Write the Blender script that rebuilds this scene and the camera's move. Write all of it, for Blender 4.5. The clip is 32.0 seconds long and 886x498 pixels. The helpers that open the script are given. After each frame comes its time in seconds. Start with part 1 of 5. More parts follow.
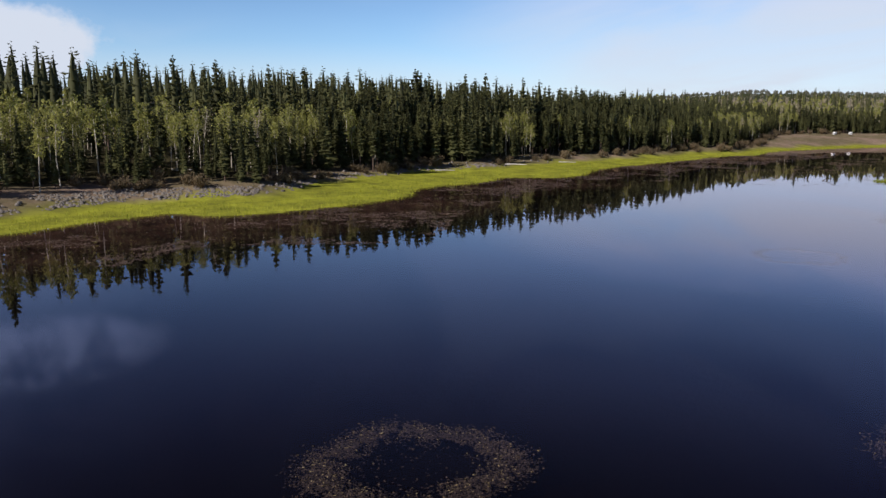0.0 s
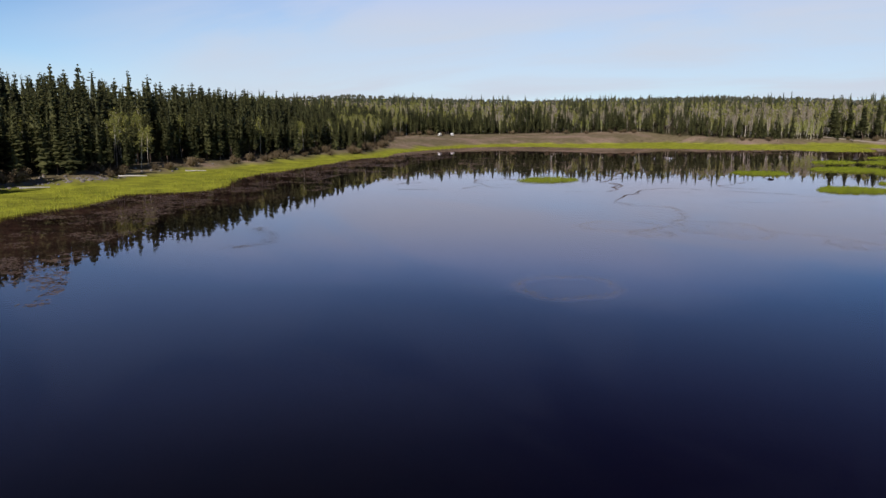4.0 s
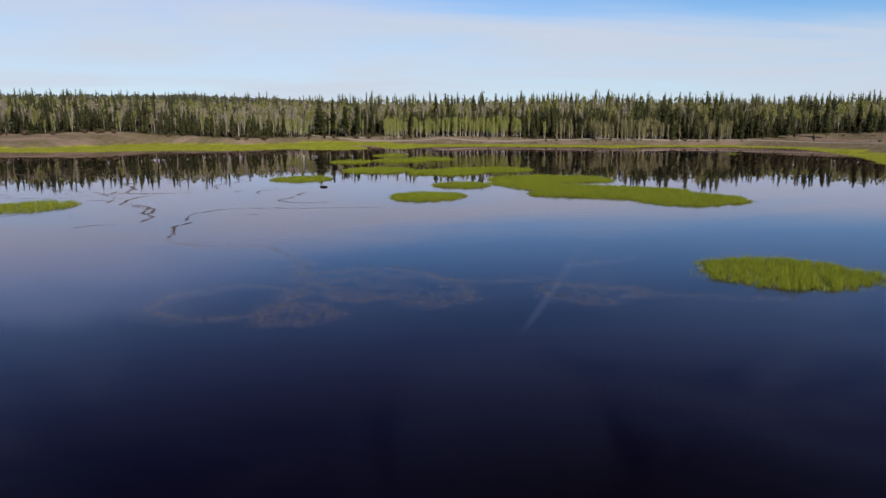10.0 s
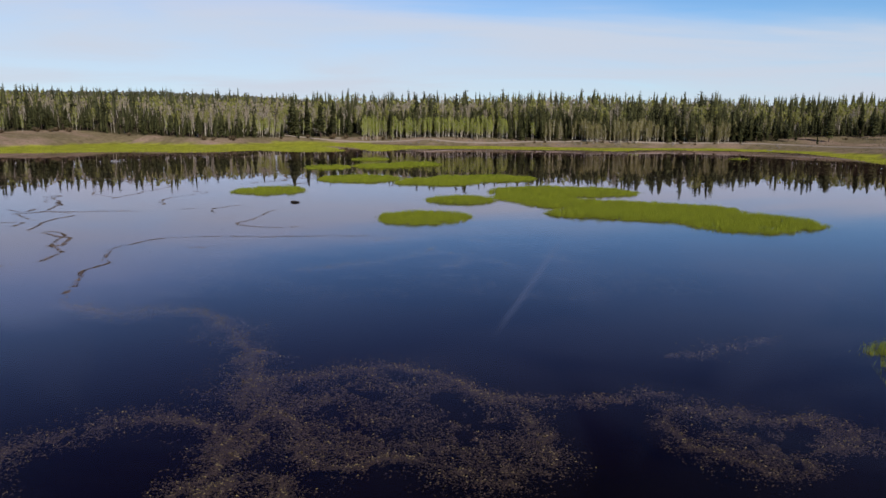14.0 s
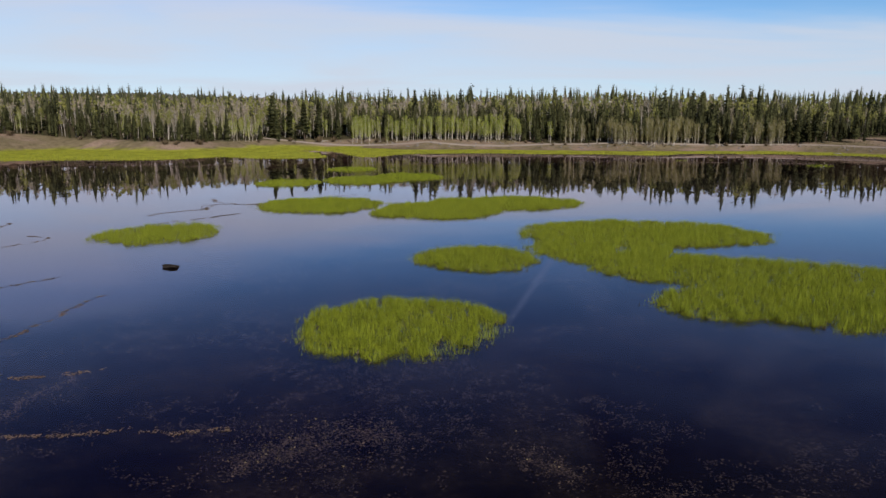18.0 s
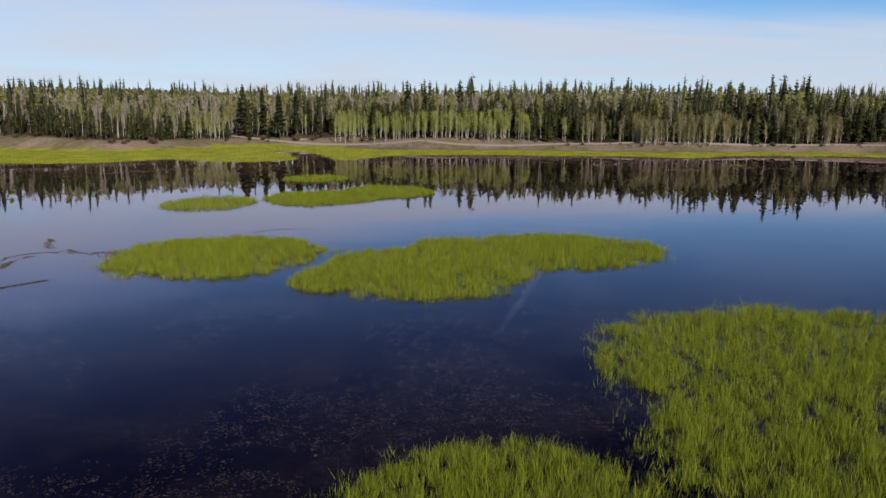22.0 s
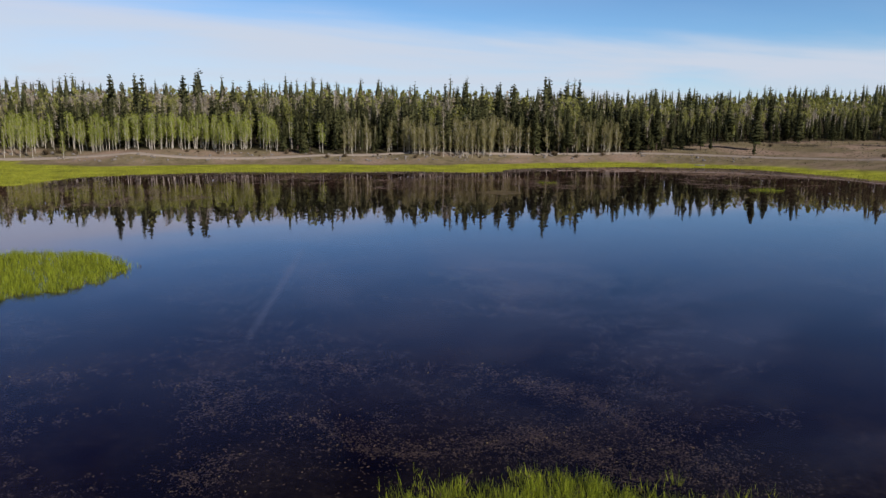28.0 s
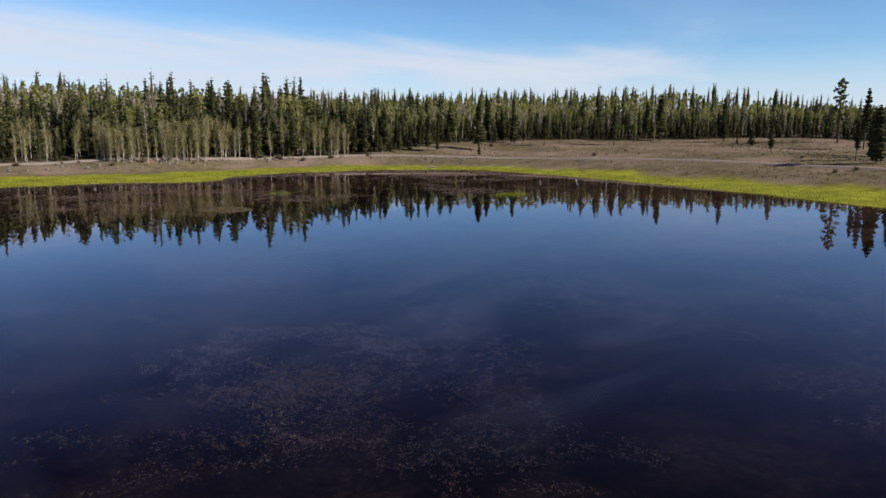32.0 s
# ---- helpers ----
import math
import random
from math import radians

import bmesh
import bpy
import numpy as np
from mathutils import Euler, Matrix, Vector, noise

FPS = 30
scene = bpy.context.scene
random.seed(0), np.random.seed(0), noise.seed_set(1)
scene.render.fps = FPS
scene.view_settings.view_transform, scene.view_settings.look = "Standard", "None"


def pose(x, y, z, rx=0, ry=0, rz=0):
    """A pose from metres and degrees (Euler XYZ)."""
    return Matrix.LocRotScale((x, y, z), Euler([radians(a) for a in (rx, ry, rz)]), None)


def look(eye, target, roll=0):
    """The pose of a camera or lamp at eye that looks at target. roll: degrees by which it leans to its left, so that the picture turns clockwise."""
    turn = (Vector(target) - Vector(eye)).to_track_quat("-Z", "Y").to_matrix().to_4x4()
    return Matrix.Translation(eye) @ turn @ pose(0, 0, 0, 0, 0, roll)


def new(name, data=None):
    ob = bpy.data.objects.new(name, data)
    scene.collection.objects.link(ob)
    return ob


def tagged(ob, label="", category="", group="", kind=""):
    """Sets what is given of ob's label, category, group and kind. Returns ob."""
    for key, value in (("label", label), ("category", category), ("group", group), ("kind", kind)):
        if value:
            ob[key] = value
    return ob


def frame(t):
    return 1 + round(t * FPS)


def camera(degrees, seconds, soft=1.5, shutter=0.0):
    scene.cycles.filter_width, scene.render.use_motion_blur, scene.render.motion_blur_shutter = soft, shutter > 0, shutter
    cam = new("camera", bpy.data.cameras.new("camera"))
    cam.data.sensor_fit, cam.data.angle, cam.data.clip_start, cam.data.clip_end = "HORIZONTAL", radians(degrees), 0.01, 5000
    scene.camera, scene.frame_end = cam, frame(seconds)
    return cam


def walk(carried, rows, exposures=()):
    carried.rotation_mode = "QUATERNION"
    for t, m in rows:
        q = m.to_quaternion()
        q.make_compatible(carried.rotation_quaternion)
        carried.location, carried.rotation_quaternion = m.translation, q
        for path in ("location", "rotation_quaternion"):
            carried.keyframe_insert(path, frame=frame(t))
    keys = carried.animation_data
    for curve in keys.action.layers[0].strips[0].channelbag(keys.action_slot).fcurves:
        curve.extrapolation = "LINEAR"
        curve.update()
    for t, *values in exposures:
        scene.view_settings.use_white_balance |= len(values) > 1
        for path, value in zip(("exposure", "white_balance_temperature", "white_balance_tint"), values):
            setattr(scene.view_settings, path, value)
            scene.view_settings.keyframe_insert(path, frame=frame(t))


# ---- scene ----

# ------------------------------------------------------------------ camera
# seconds, x, y, z, yaw to the left of +y, pitch, roll
PATH = [
    (0, 54.49, -55.78, 12.80, 71.45, -9.98, -0.04), (0.5, 51.11, -55.28, 12.71, 67.77, -9.97, -0.06),
    (1, 47.76, -54.70, 12.62, 64.05, -9.96, -0.08), (1.5, 44.54, -54.15, 12.53, 60.31, -9.92, -0.10),
    (2, 41.51, -53.54, 12.46, 56.55, -9.85, -0.06), (2.5, 38.52, -52.80, 12.42, 52.77, -9.79, -0.05),
    (3, 35.56, -51.87, 12.39, 49.01, -9.77, -0.07), (3.5, 32.60, -50.67, 12.37, 45.31, -9.77, -0.09),
    (5.5, 19.76, -41.81, 12.29, 30.12, -9.86, -0.13), (6, 17.23, -39.45, 12.24, 26.35, -9.89, -0.16),
    (6.5, 14.84, -36.96, 12.20, 22.54, -9.90, -0.14), (7, 12.63, -34.34, 12.17, 18.70, -9.89, -0.09),
    (7.5, 10.60, -31.56, 12.19, 15.16, -9.90, -0.07), (8, 8.81, -28.76, 12.21, 13.92, -9.91, -0.07),
    (8.5, 7.31, -26.00, 12.18, 11.79, -9.90, -0.07), (9, 5.95, -23.11, 12.15, 8.59, -9.90, -0.06),
    (9.5, 4.77, -20.12, 12.12, 5.27, -9.91, -0.07), (10, 3.69, -17.06, 12.14, 2.02, -9.93, -0.10),
    (10.5, 2.71, -13.98, 12.20, 0.06, -9.94, -0.12), (11, 1.93, -10.95, 12.34, 0.01, -9.87, -0.09),
    (11.5, 1.27, -8.04, 12.51, -0.03, -9.86, 0.01), (12, 0.76, -5.37, 12.63, -0.01, -10.02, 0.09),
    (12.5, 0.33, -2.74, 12.68, 0.01, -10.03, 0.13), (13, 0.00, 0.00, 12.68, -0.00, -10.02, 0.20),
    (13.5, -0.22, 2.94, 12.67, 0.00, -10.00, 0.24), (14, -0.37, 6.36, 12.64, 0.06, -10.00, 0.28),
    (14.5, -0.52, 10.65, 12.61, 0.11, -9.96, 0.33), (16.5, -0.78, 38.02, 12.49, 0.22, -9.95, 0.22),
    (17, -0.60, 45.05, 12.35, 0.24, -9.92, 0.14), (17.5, -0.40, 52.06, 12.19, 0.31, -9.91, 0.03),
    (18, -0.22, 59.02, 12.06, 0.34, -9.94, -0.05), (18.5, -0.09, 65.93, 12.00, 0.34, -9.94, -0.14),
    (19, 0.02, 72.66, 12.00, 0.40, -9.97, -0.11), (19.5, 0.10, 78.99, 12.02, 0.35, -9.97, -0.03),
    (20, 0.19, 84.70, 11.99, 0.32, -10.04, 0.05), (20.5, 0.28, 89.69, 11.86, 0.28, -10.13, 0.09),
    (21, 0.41, 94.35, 11.65, 0.27, -10.22, 0.09), (21.5, 0.56, 99.26, 11.47, 0.27, -10.18, 0.06),
    (22, 0.66, 104.44, 11.34, 0.27, -10.14, 0.04), (22.5, 0.70, 109.88, 11.27, 0.29, -10.08, 0.06),
    (23, 0.77, 115.45, 11.27, 0.29, -10.03, 0.06), (23.5, 0.92, 120.99, 11.31, 0.32, -9.99, 0.05),
    (24, 1.08, 126.36, 11.38, -1.08, -9.94, 0.04), (24.5, 1.11, 131.40, 11.44, -3.90, -9.87, 0.07),
    (25, 1.00, 136.11, 11.48, -6.24, -9.84, 0.14), (25.5, 0.93, 140.59, 11.50, -8.17, -9.79, 0.17),
    (27.5, 2.01, 153.39, 11.17, -17.13, -9.63, 0.24), (28, 2.62, 155.72, 11.22, -19.99, -9.63, 0.19),
    (28.5, 3.26, 157.89, 11.26, -22.62, -9.59, 0.07), (29, 3.97, 159.94, 11.27, -25.38, -9.58, -0.02),
    (29.5, 4.75, 161.86, 11.22, -28.12, -9.61, 0.05), (30, 5.50, 163.77, 11.19, -30.79, -9.60, 0.04),
    (30.5, 6.04, 165.86, 11.25, -33.55, -9.62, 0.03), (31, 6.68, 168.06, 11.41, -36.35, -9.64, 0.08),
    (31.5, 7.56, 170.24, 11.61, -39.11, -9.66, 0.07), (32, 8.55, 172.40, 11.81, -41.88, -9.68, 0.09),
]

cam = camera(62.41, 32.0, soft=1.45)
walk(cam, [(t, pose(x, y, z, 90 + p, 0, yw) @ pose(0, 0, 0, 0, 0, r)) for t, x, y, z, yw, p, r in PATH],
     exposures=[(0.0, 0.14, 6350, 15), (3.0, 0.0, 6350, 15), (19.0, 0.0, 6350, 15), (23.5, -0.03, 6350, 15), (25.5, -0.10, 6350, 15), (29.0, 0.08, 6350, 15), (32.0, 0.15, 6350, 15)])

# ------------------------------------------------------------------ light
SUN_FROM = Vector((0.40, -0.92, 0.0)).normalized()   # where the sun stands, on the plan
SUN_HEIGHT = radians(31)
world = bpy.data.worlds.new("sky")
scene.world = world
world.use_nodes = True
wt = world.node_tree
wt.nodes.clear()


def wnode(kind, **values):
    n = wt.nodes.new(kind)
    for k, v in values.items():
        n.inputs[k].default_value = v
    return n


sky = wt.nodes.new("ShaderNodeTexSky")
sky.sky_type = "NISHITA"
sky.sun_disc = False
sky.sun_elevation = SUN_HEIGHT
sky.sun_rotation = math.atan2(SUN_FROM.x, SUN_FROM.y)
sky.altitude = 2000
sky.air_density, sky.dust_density, sky.ozone_density = 1.0, 0.3, 2.5
coords = wt.nodes.new("ShaderNodeTexCoord")
# cirrus: the direction is laid out on a flat layer high over the ground, and streaked
split = wt.nodes.new("ShaderNodeSeparateXYZ")
wt.links.new(coords.outputs["Generated"], split.inputs[0])
lift = wnode("ShaderNodeMath")
lift.operation = "ADD"
lift.inputs[1].default_value = 0.10
wt.links.new(split.outputs["Z"], lift.inputs[0])
lift2 = wt.nodes.new("ShaderNodeMath")
lift2.operation = "MAXIMUM"
lift2.inputs[1].default_value = 0.03
wt.links.new(lift.outputs[0], lift2.inputs[0])
flat = []
for axis in "XY":
    d = wt.nodes.new("ShaderNodeMath")
    d.operation = "DIVIDE"
    wt.links.new(split.outputs[axis], d.inputs[0])
    wt.links.new(lift2.outputs[0], d.inputs[1])
    flat.append(d)
layer = wt.nodes.new("ShaderNodeCombineXYZ")
for k, d in enumerate(flat):
    wt.links.new(d.outputs[0], layer.inputs[k])
turn = wt.nodes.new("ShaderNodeMapping")
turn.inputs["Rotation"].default_value = (0, 0, radians(20))
turn.inputs["Scale"].default_value = (0.40, 0.75, 1)
turn.inputs["Location"].default_value = (3.1, 1.7, 0)
wt.links.new(layer.outputs[0], turn.inputs["Vector"])
cirrus = wnode("ShaderNodeTexNoise", Scale=0.9, Detail=6.0, Roughness=0.52, Distortion=0.5)
wt.links.new(turn.outputs[0], cirrus.inputs["Vector"])


def wmath(kind, p, q):
    n = wt.nodes.new("ShaderNodeMath")
    n.operation = kind
    for k, v in enumerate((p, q)):
        if isinstance(v, (int, float)):
            n.inputs[k].default_value = v
        else:
            wt.links.new(v, n.inputs[k])
    return n.outputs[0]


def wrange(value, lo, hi, to_lo=0.0, to_hi=1.0):
    n = wt.nodes.new("ShaderNodeMapRange")
    n.interpolation_type = "SMOOTHSTEP"
    for key, v in (("From Min", lo), ("From Max", hi), ("To Min", to_lo), ("To Max", to_hi)):
        n.inputs[key].default_value = v
    wt.links.new(value, n.inputs["Value"])
    return n.outputs[0]


height = split.outputs["Z"]
streak = wrange(cirrus.outputs["Fac"], 0.36, 0.66)
rough_edge = wmath("MULTIPLY", wmath("SUBTRACT", cirrus.outputs["Fac"], 0.5), -0.27)
# a smooth sheet of thin cloud low in the north, its upper edge torn, and faint wisps over it
north_side = wrange(split.outputs["Y"], 0.22, 0.62, 0.06, 1.0)
edge = wmath("ADD", wmath("ADD", height, rough_edge), wmath("ADD", wmath("MULTIPLY", wmath("MULTIPLY", wrange(split.outputs["X"], -1.0, -0.60), wrange(split.outputs["X"], 0.25, -0.40)), -0.035), wmath("MULTIPLY", wmath("MAXIMUM", split.outputs["X"], 0.0), 0.095)))
sheet = wmath("MULTIPLY", wrange(edge, 0.205, 0.095), north_side)
sheet = wmath("MULTIPLY", sheet, wmath("ADD", wmath("MULTIPLY", streak, 0.26), 0.70))
low = wrange(height, 0.115, 0.015, 0.0, 0.72)
wisp = wmath("MULTIPLY", streak, wrange(height, 0.62, 0.18, 0.03, 0.13))
haze_noise = wnode("ShaderNodeTexNoise", Scale=3.2, Detail=5.0, Roughness=0.5, Distortion=0.8)
wt.links.new(coords.outputs["Generated"], haze_noise.inputs["Vector"])
puffs = wmath("MULTIPLY", wrange(haze_noise.outputs["Fac"], 0.43, 0.62), wmath("MULTIPLY", wrange(height, 0.13, 0.20), wrange(height, 0.55, 0.25, 0.01, 0.16)))
# thin mottled cloud over the east
mottle = wnode("ShaderNodeTexNoise", Scale=5.0, Detail=7.0, Roughness=0.55, Distortion=0.6)
long_ = wt.nodes.new("ShaderNodeMapping")
long_.inputs["Rotation"].default_value = (0, 0, radians(35))
long_.inputs["Scale"].default_value = (0.45, 1.0, 1)
wt.links.new(layer.outputs[0], long_.inputs["Vector"])
wt.links.new(long_.outputs[0], mottle.inputs["Vector"])
mottle.inputs["Scale"].default_value = 1.5
veil = wmath("MULTIPLY", wrange(mottle.outputs["Fac"], 0.43, 0.62), wmath("MULTIPLY", wrange(height, 0.15, 0.26), wrange(height, 0.52, 0.34)))
veil = wmath("MULTIPLY", veil, wrange(split.outputs["X"], 0.15, 0.85, 0.11, 0.25))
wisp = wmath("MAXIMUM", wmath("MAXIMUM", wisp, veil), puffs)
# one bright ragged cloud in the west
far_x = wmath("MULTIPLY", wmath("ADD", split.outputs["Y"], 0.20), 6.2)
far_z = wmath("MULTIPLY", wmath("ADD", height, -0.272), 22.0)
round_ = wmath("SQRT", wmath("ADD", wmath("MULTIPLY", far_x, far_x), wmath("MULTIPLY", far_z, far_z)), 0.0)
curl = wnode("ShaderNodeTexNoise", Scale=11.0, Detail=8.0, Roughness=0.62, Distortion=0.3)
wt.links.new(coords.outputs["Generated"], curl.inputs["Vector"])
ragged = wmath("MULTIPLY", wmath("SUBTRACT", curl.outputs["Fac"], 0.5), 1.6)
lump = wrange(wmath("ADD", round_, ragged), 1.15, 0.70, 0.0, 0.62)
lump = wmath("MULTIPLY", lump, wrange(split.outputs["X"], -0.5, -0.8))
lump = wmath("MULTIPLY", lump, wrange(curl.outputs["Fac"], 0.38, 0.60, 0.18, 1.0))
# and a lower one behind the western woods
low_x = wmath("MULTIPLY", wmath("ADD", split.outputs["Y"], 0.25), 6.4)
low_z = wmath("MULTIPLY", wmath("ADD", height, -0.095), 17.0)
low_round = wmath("SQRT", wmath("ADD", wmath("MULTIPLY", low_x, low_x), wmath("MULTIPLY", low_z, low_z)), 0.0)
low_lump = wrange(wmath("ADD", low_round, wmath("MULTIPLY", ragged, 0.75)), 1.05, 0.70, 0.0, 1.0)
lump = wmath("MAXIMUM", lump, wmath("MULTIPLY", low_lump, wrange(split.outputs["X"], -0.5, -0.8)))
# an old vapour trail high in the north
p0, p1 = (Vector((math.sin(radians(az)) * math.cos(radians(el)), math.cos(radians(az)) * math.cos(radians(el)), math.sin(radians(el)))) for az, el in ((9.0, 9.5), (3.6, 17.5)))
aim = wt.nodes.new("ShaderNodeVectorMath")
aim.operation = "DOT_PRODUCT"
aim.inputs[1].default_value = p0.cross(p1).normalized()
wt.links.new(coords.outputs["Generated"], aim.inputs[0])
trail = wrange(wmath("ABSOLUTE", wmath("ADD", aim.outputs["Value"], wmath("MULTIPLY", ragged, 0.003)), 0.0), 0.0075, 0.001, 0.0, 0.30)
trail = wmath("MULTIPLY", wmath("MULTIPLY", trail, wrange(height, 0.15, 0.20)), wrange(height, 0.32, 0.25))
trail = wmath("MULTIPLY", trail, wrange(split.outputs["Y"], 0.2, 0.5))
cover = wmath("MAXIMUM", wmath("MAXIMUM", trail, wmath("MAXIMUM", wmath("MAXIMUM", sheet, low), wisp)), lump)
# the blue deepens with height
deep = wt.nodes.new("ShaderNodeMix")
deep.data_type, deep.blend_type = "RGBA", "MULTIPLY"
deep.inputs["B"].default_value = (0.315, 0.185, 0.37, 1)
westward = wrange(split.outputs["X"], -0.30, -0.75, 1.0, 0.80)
wt.links.new(wmath("MULTIPLY", wrange(height, 0.11, 0.42), westward), deep.inputs["Factor"])
clean = wt.nodes.new("ShaderNodeMix")
clean.data_type, clean.blend_type = "RGBA", "MULTIPLY"
clean.inputs["Factor"].default_value = 1.0
clean.inputs["B"].default_value = (0.79, 1.05, 1.17, 1)
# the western sky is paler, nearer the afternoon glare
pale = wt.nodes.new("ShaderNodeMix")
pale.data_type, pale.blend_type = "RGBA", "MULTIPLY"
pale.inputs["B"].default_value = (1.18, 1.03, 0.98, 1)
wt.links.new(wrange(split.outputs["X"], -0.35, -0.75), pale.inputs["Factor"])
wt.links.new(sky.outputs[0], pale.inputs["A"])
wt.links.new(pale.outputs["Result"], clean.inputs["A"])
wt.links.new(clean.outputs["Result"], deep.inputs["A"])
blend = wt.nodes.new("ShaderNodeMix")
blend.data_type = "RGBA"
blend.inputs["B"].default_value = (6.0, 6.65, 7.35, 1)
wt.links.new(cover, blend.inputs["Factor"])
shade = wt.nodes.new("ShaderNodeMix")
shade.data_type = "RGBA"
shade.inputs["A"].default_value = (6.0, 6.65, 7.35, 1)
shade.inputs["B"].default_value = (4.2, 5.8, 9.4, 1)
wt.links.new(wrange(height, 0.11, 0.22), shade.inputs["Factor"])
wt.links.new(shade.outputs["Result"], blend.inputs["B"])
deeper = wt.nodes.new("ShaderNodeMix")
deeper.data_type, deeper.blend_type = "RGBA", "MULTIPLY"
deeper.inputs["B"].default_value = (0.21, 0.18, 0.20, 1)
aside = wmath("ABSOLUTE", wmath("ADD", split.outputs["X"], 0.28), 0.0)
wt.links.new(wmath("MULTIPLY", wrange(height, 0.32, 0.54), wrange(aside, 0.10, 0.50, 0.25, 1.0)), deeper.inputs["Factor"])
wt.links.new(deep.outputs["Result"], deeper.inputs["A"])
wt.links.new(deeper.outputs["Result"], blend.inputs["A"])
back = wnode("ShaderNodeBackground", Strength=0.10)
wt.links.new(blend.outputs["Result"], back.inputs["Color"])
wout = wt.nodes.new("ShaderNodeOutputWorld")
wt.links.new(back.outputs[0], wout.inputs["Surface"])

sun = new("sun", bpy.data.lights.new("sun", "SUN"))
sun.data.energy, sun.data.angle, sun.data.color = 4.3, radians(0.6), (1.0, 0.93, 0.82)
sun.matrix_world = look((0, 0, 200), Vector((0, 0, 200)) - SUN_FROM * math.cos(SUN_HEIGHT) - Vector((0, 0, math.sin(SUN_HEIGHT))))


# ------------------------------------------------------------------ materials
def material(name, rough=0.8, spec=0.3):
    m = bpy.data.materials.new(name)
    m.use_nodes = True
    nt = m.node_tree
    b = nt.nodes["Principled BSDF"]
    b.inputs["Roughness"].default_value = rough
    b.inputs["Specular IOR Level"].default_value = spec
    return m, nt, b


def noise_node(nt, scale, detail=4, rough=0.6, stretch=None):
    n = nt.nodes.new("ShaderNodeTexNoise")
    n.inputs["Scale"].default_value = scale
    n.inputs["Detail"].default_value = detail
    n.inputs["Roughness"].default_value = rough
    g = nt.nodes.new("ShaderNodeNewGeometry")
    if stretch:
        mp = nt.nodes.new("ShaderNodeMapping")
        mp.inputs["Scale"].default_value = stretch
        nt.links.new(g.outputs["Position"], mp.inputs["Vector"])
        nt.links.new(mp.outputs[0], n.inputs["Vector"])
    else:
        nt.links.new(g.outputs["Position"], n.inputs["Vector"])
    return n.outputs["Fac"]


def ramp(nt, value, *stops):
    r = nt.nodes.new("ShaderNodeValToRGB")
    el = r.color_ramp.elements
    while len(el) < len(stops):
        el.new(0.5)
    for e, (p, c) in zip(el, stops):
        e.position, e.color = p, (*c, 1)
    nt.links.new(value, r.inputs["Fac"])
    return r.outputs["Color"]


def mix(nt, fac, a, b, kind="MIX"):
    n = nt.nodes.new("ShaderNodeMix")
    n.data_type, n.blend_type = "RGBA", kind
    for key, v in (("Factor", fac), ("A", a), ("B", b)):
        if isinstance(v, (int, float)):
            n.inputs[key].default_value = v
        elif isinstance(v, tuple):
            n.inputs[key].default_value = (*v, 1)
        else:
            nt.links.new(v, n.inputs[key])
    return n.outputs["Result"]


def bump(nt, b, height, strength, distance):
    n = nt.nodes.new("ShaderNodeBump")
    n.inputs["Strength"].default_value, n.inputs["Distance"].default_value = strength, distance
    nt.links.new(height, n.inputs["Height"])
    nt.links.new(n.outputs[0], b.inputs["Normal"])


def leafy(name, dark, light, through_light=0.25, scale=0.15, spec=0.25, by_thing=0.55, by_drift=0.40):
    """Foliage: tone varies by piece and in drifts; some light passes through."""
    m, nt, b = material(name, 0.65, spec)
    g = nt.nodes.new("ShaderNodeNewGeometry")
    o = nt.nodes.new("ShaderNodeObjectInfo")
    own = nt.nodes.new("ShaderNodeAttribute")
    own.attribute_name = "tone"
    tone = nt.nodes.new("ShaderNodeMath")
    tone.operation = "ADD"
    nt.links.new(own.outputs["Fac"], tone.inputs[0])
    nt.links.new(o.outputs["Random"], tone.inputs[1])
    half = nt.nodes.new("ShaderNodeMath")
    half.operation = "FRACT"
    nt.links.new(tone.outputs[0], half.inputs[0])
    pick = mix(nt, by_thing, g.outputs["Random Per Island"], half.outputs[0])
    pick = mix(nt, by_drift, pick, noise_node(nt, scale, 3))
    col = ramp(nt, pick, (0.18, dark), (0.80, light))
    nt.links.new(col, b.inputs["Base Color"])
    tr = nt.nodes.new("ShaderNodeBsdfTranslucent")
    nt.links.new(col, tr.inputs["Color"])
    ms = nt.nodes.new("ShaderNodeMixShader")
    ms.inputs[0].default_value = through_light
    nt.links.new(b.outputs[0], ms.inputs[1])
    nt.links.new(tr.outputs[0], ms.inputs[2])
    nt.links.new(ms.outputs[0], nt.nodes["Material Output"].inputs["Surface"])
    return m


NEEDLE = leafy("spruce_needles", (0.034, 0.038, 0.015), (0.132, 0.136, 0.052), 0.25)
# far hill woods: the haze over them is mixed into this greyer colour
HAZED_WOODS = leafy("hazed_distant_woods", (0.075, 0.080, 0.058), (0.135, 0.135, 0.095), 0.12, scale=0.02)
LEAF = leafy("aspen_leaves", (0.215, 0.225, 0.058), (0.415, 0.41, 0.125), 0.45)
BUD = leafy("budding_twigs", (0.21, 0.175, 0.125), (0.43, 0.37, 0.265), 0.25)
BUSH = leafy("bare_willow_twigs", (0.085, 0.062, 0.038), (0.22, 0.165, 0.095), 0.12)
BLADE = leafy("sedge_blades", (0.040, 0.060, 0.004), (0.40, 0.47, 0.032), 0.27, scale=1.1, by_thing=0.05, by_drift=0.35)
YOUNG_LEAF = leafy("opening_aspen_buds", (0.235, 0.275, 0.045), (0.48, 0.525, 0.10), 0.42)
SAPLING_BUD = leafy("olive_aspen_buds", (0.175, 0.162, 0.064), (0.365, 0.335, 0.138), 0.32)
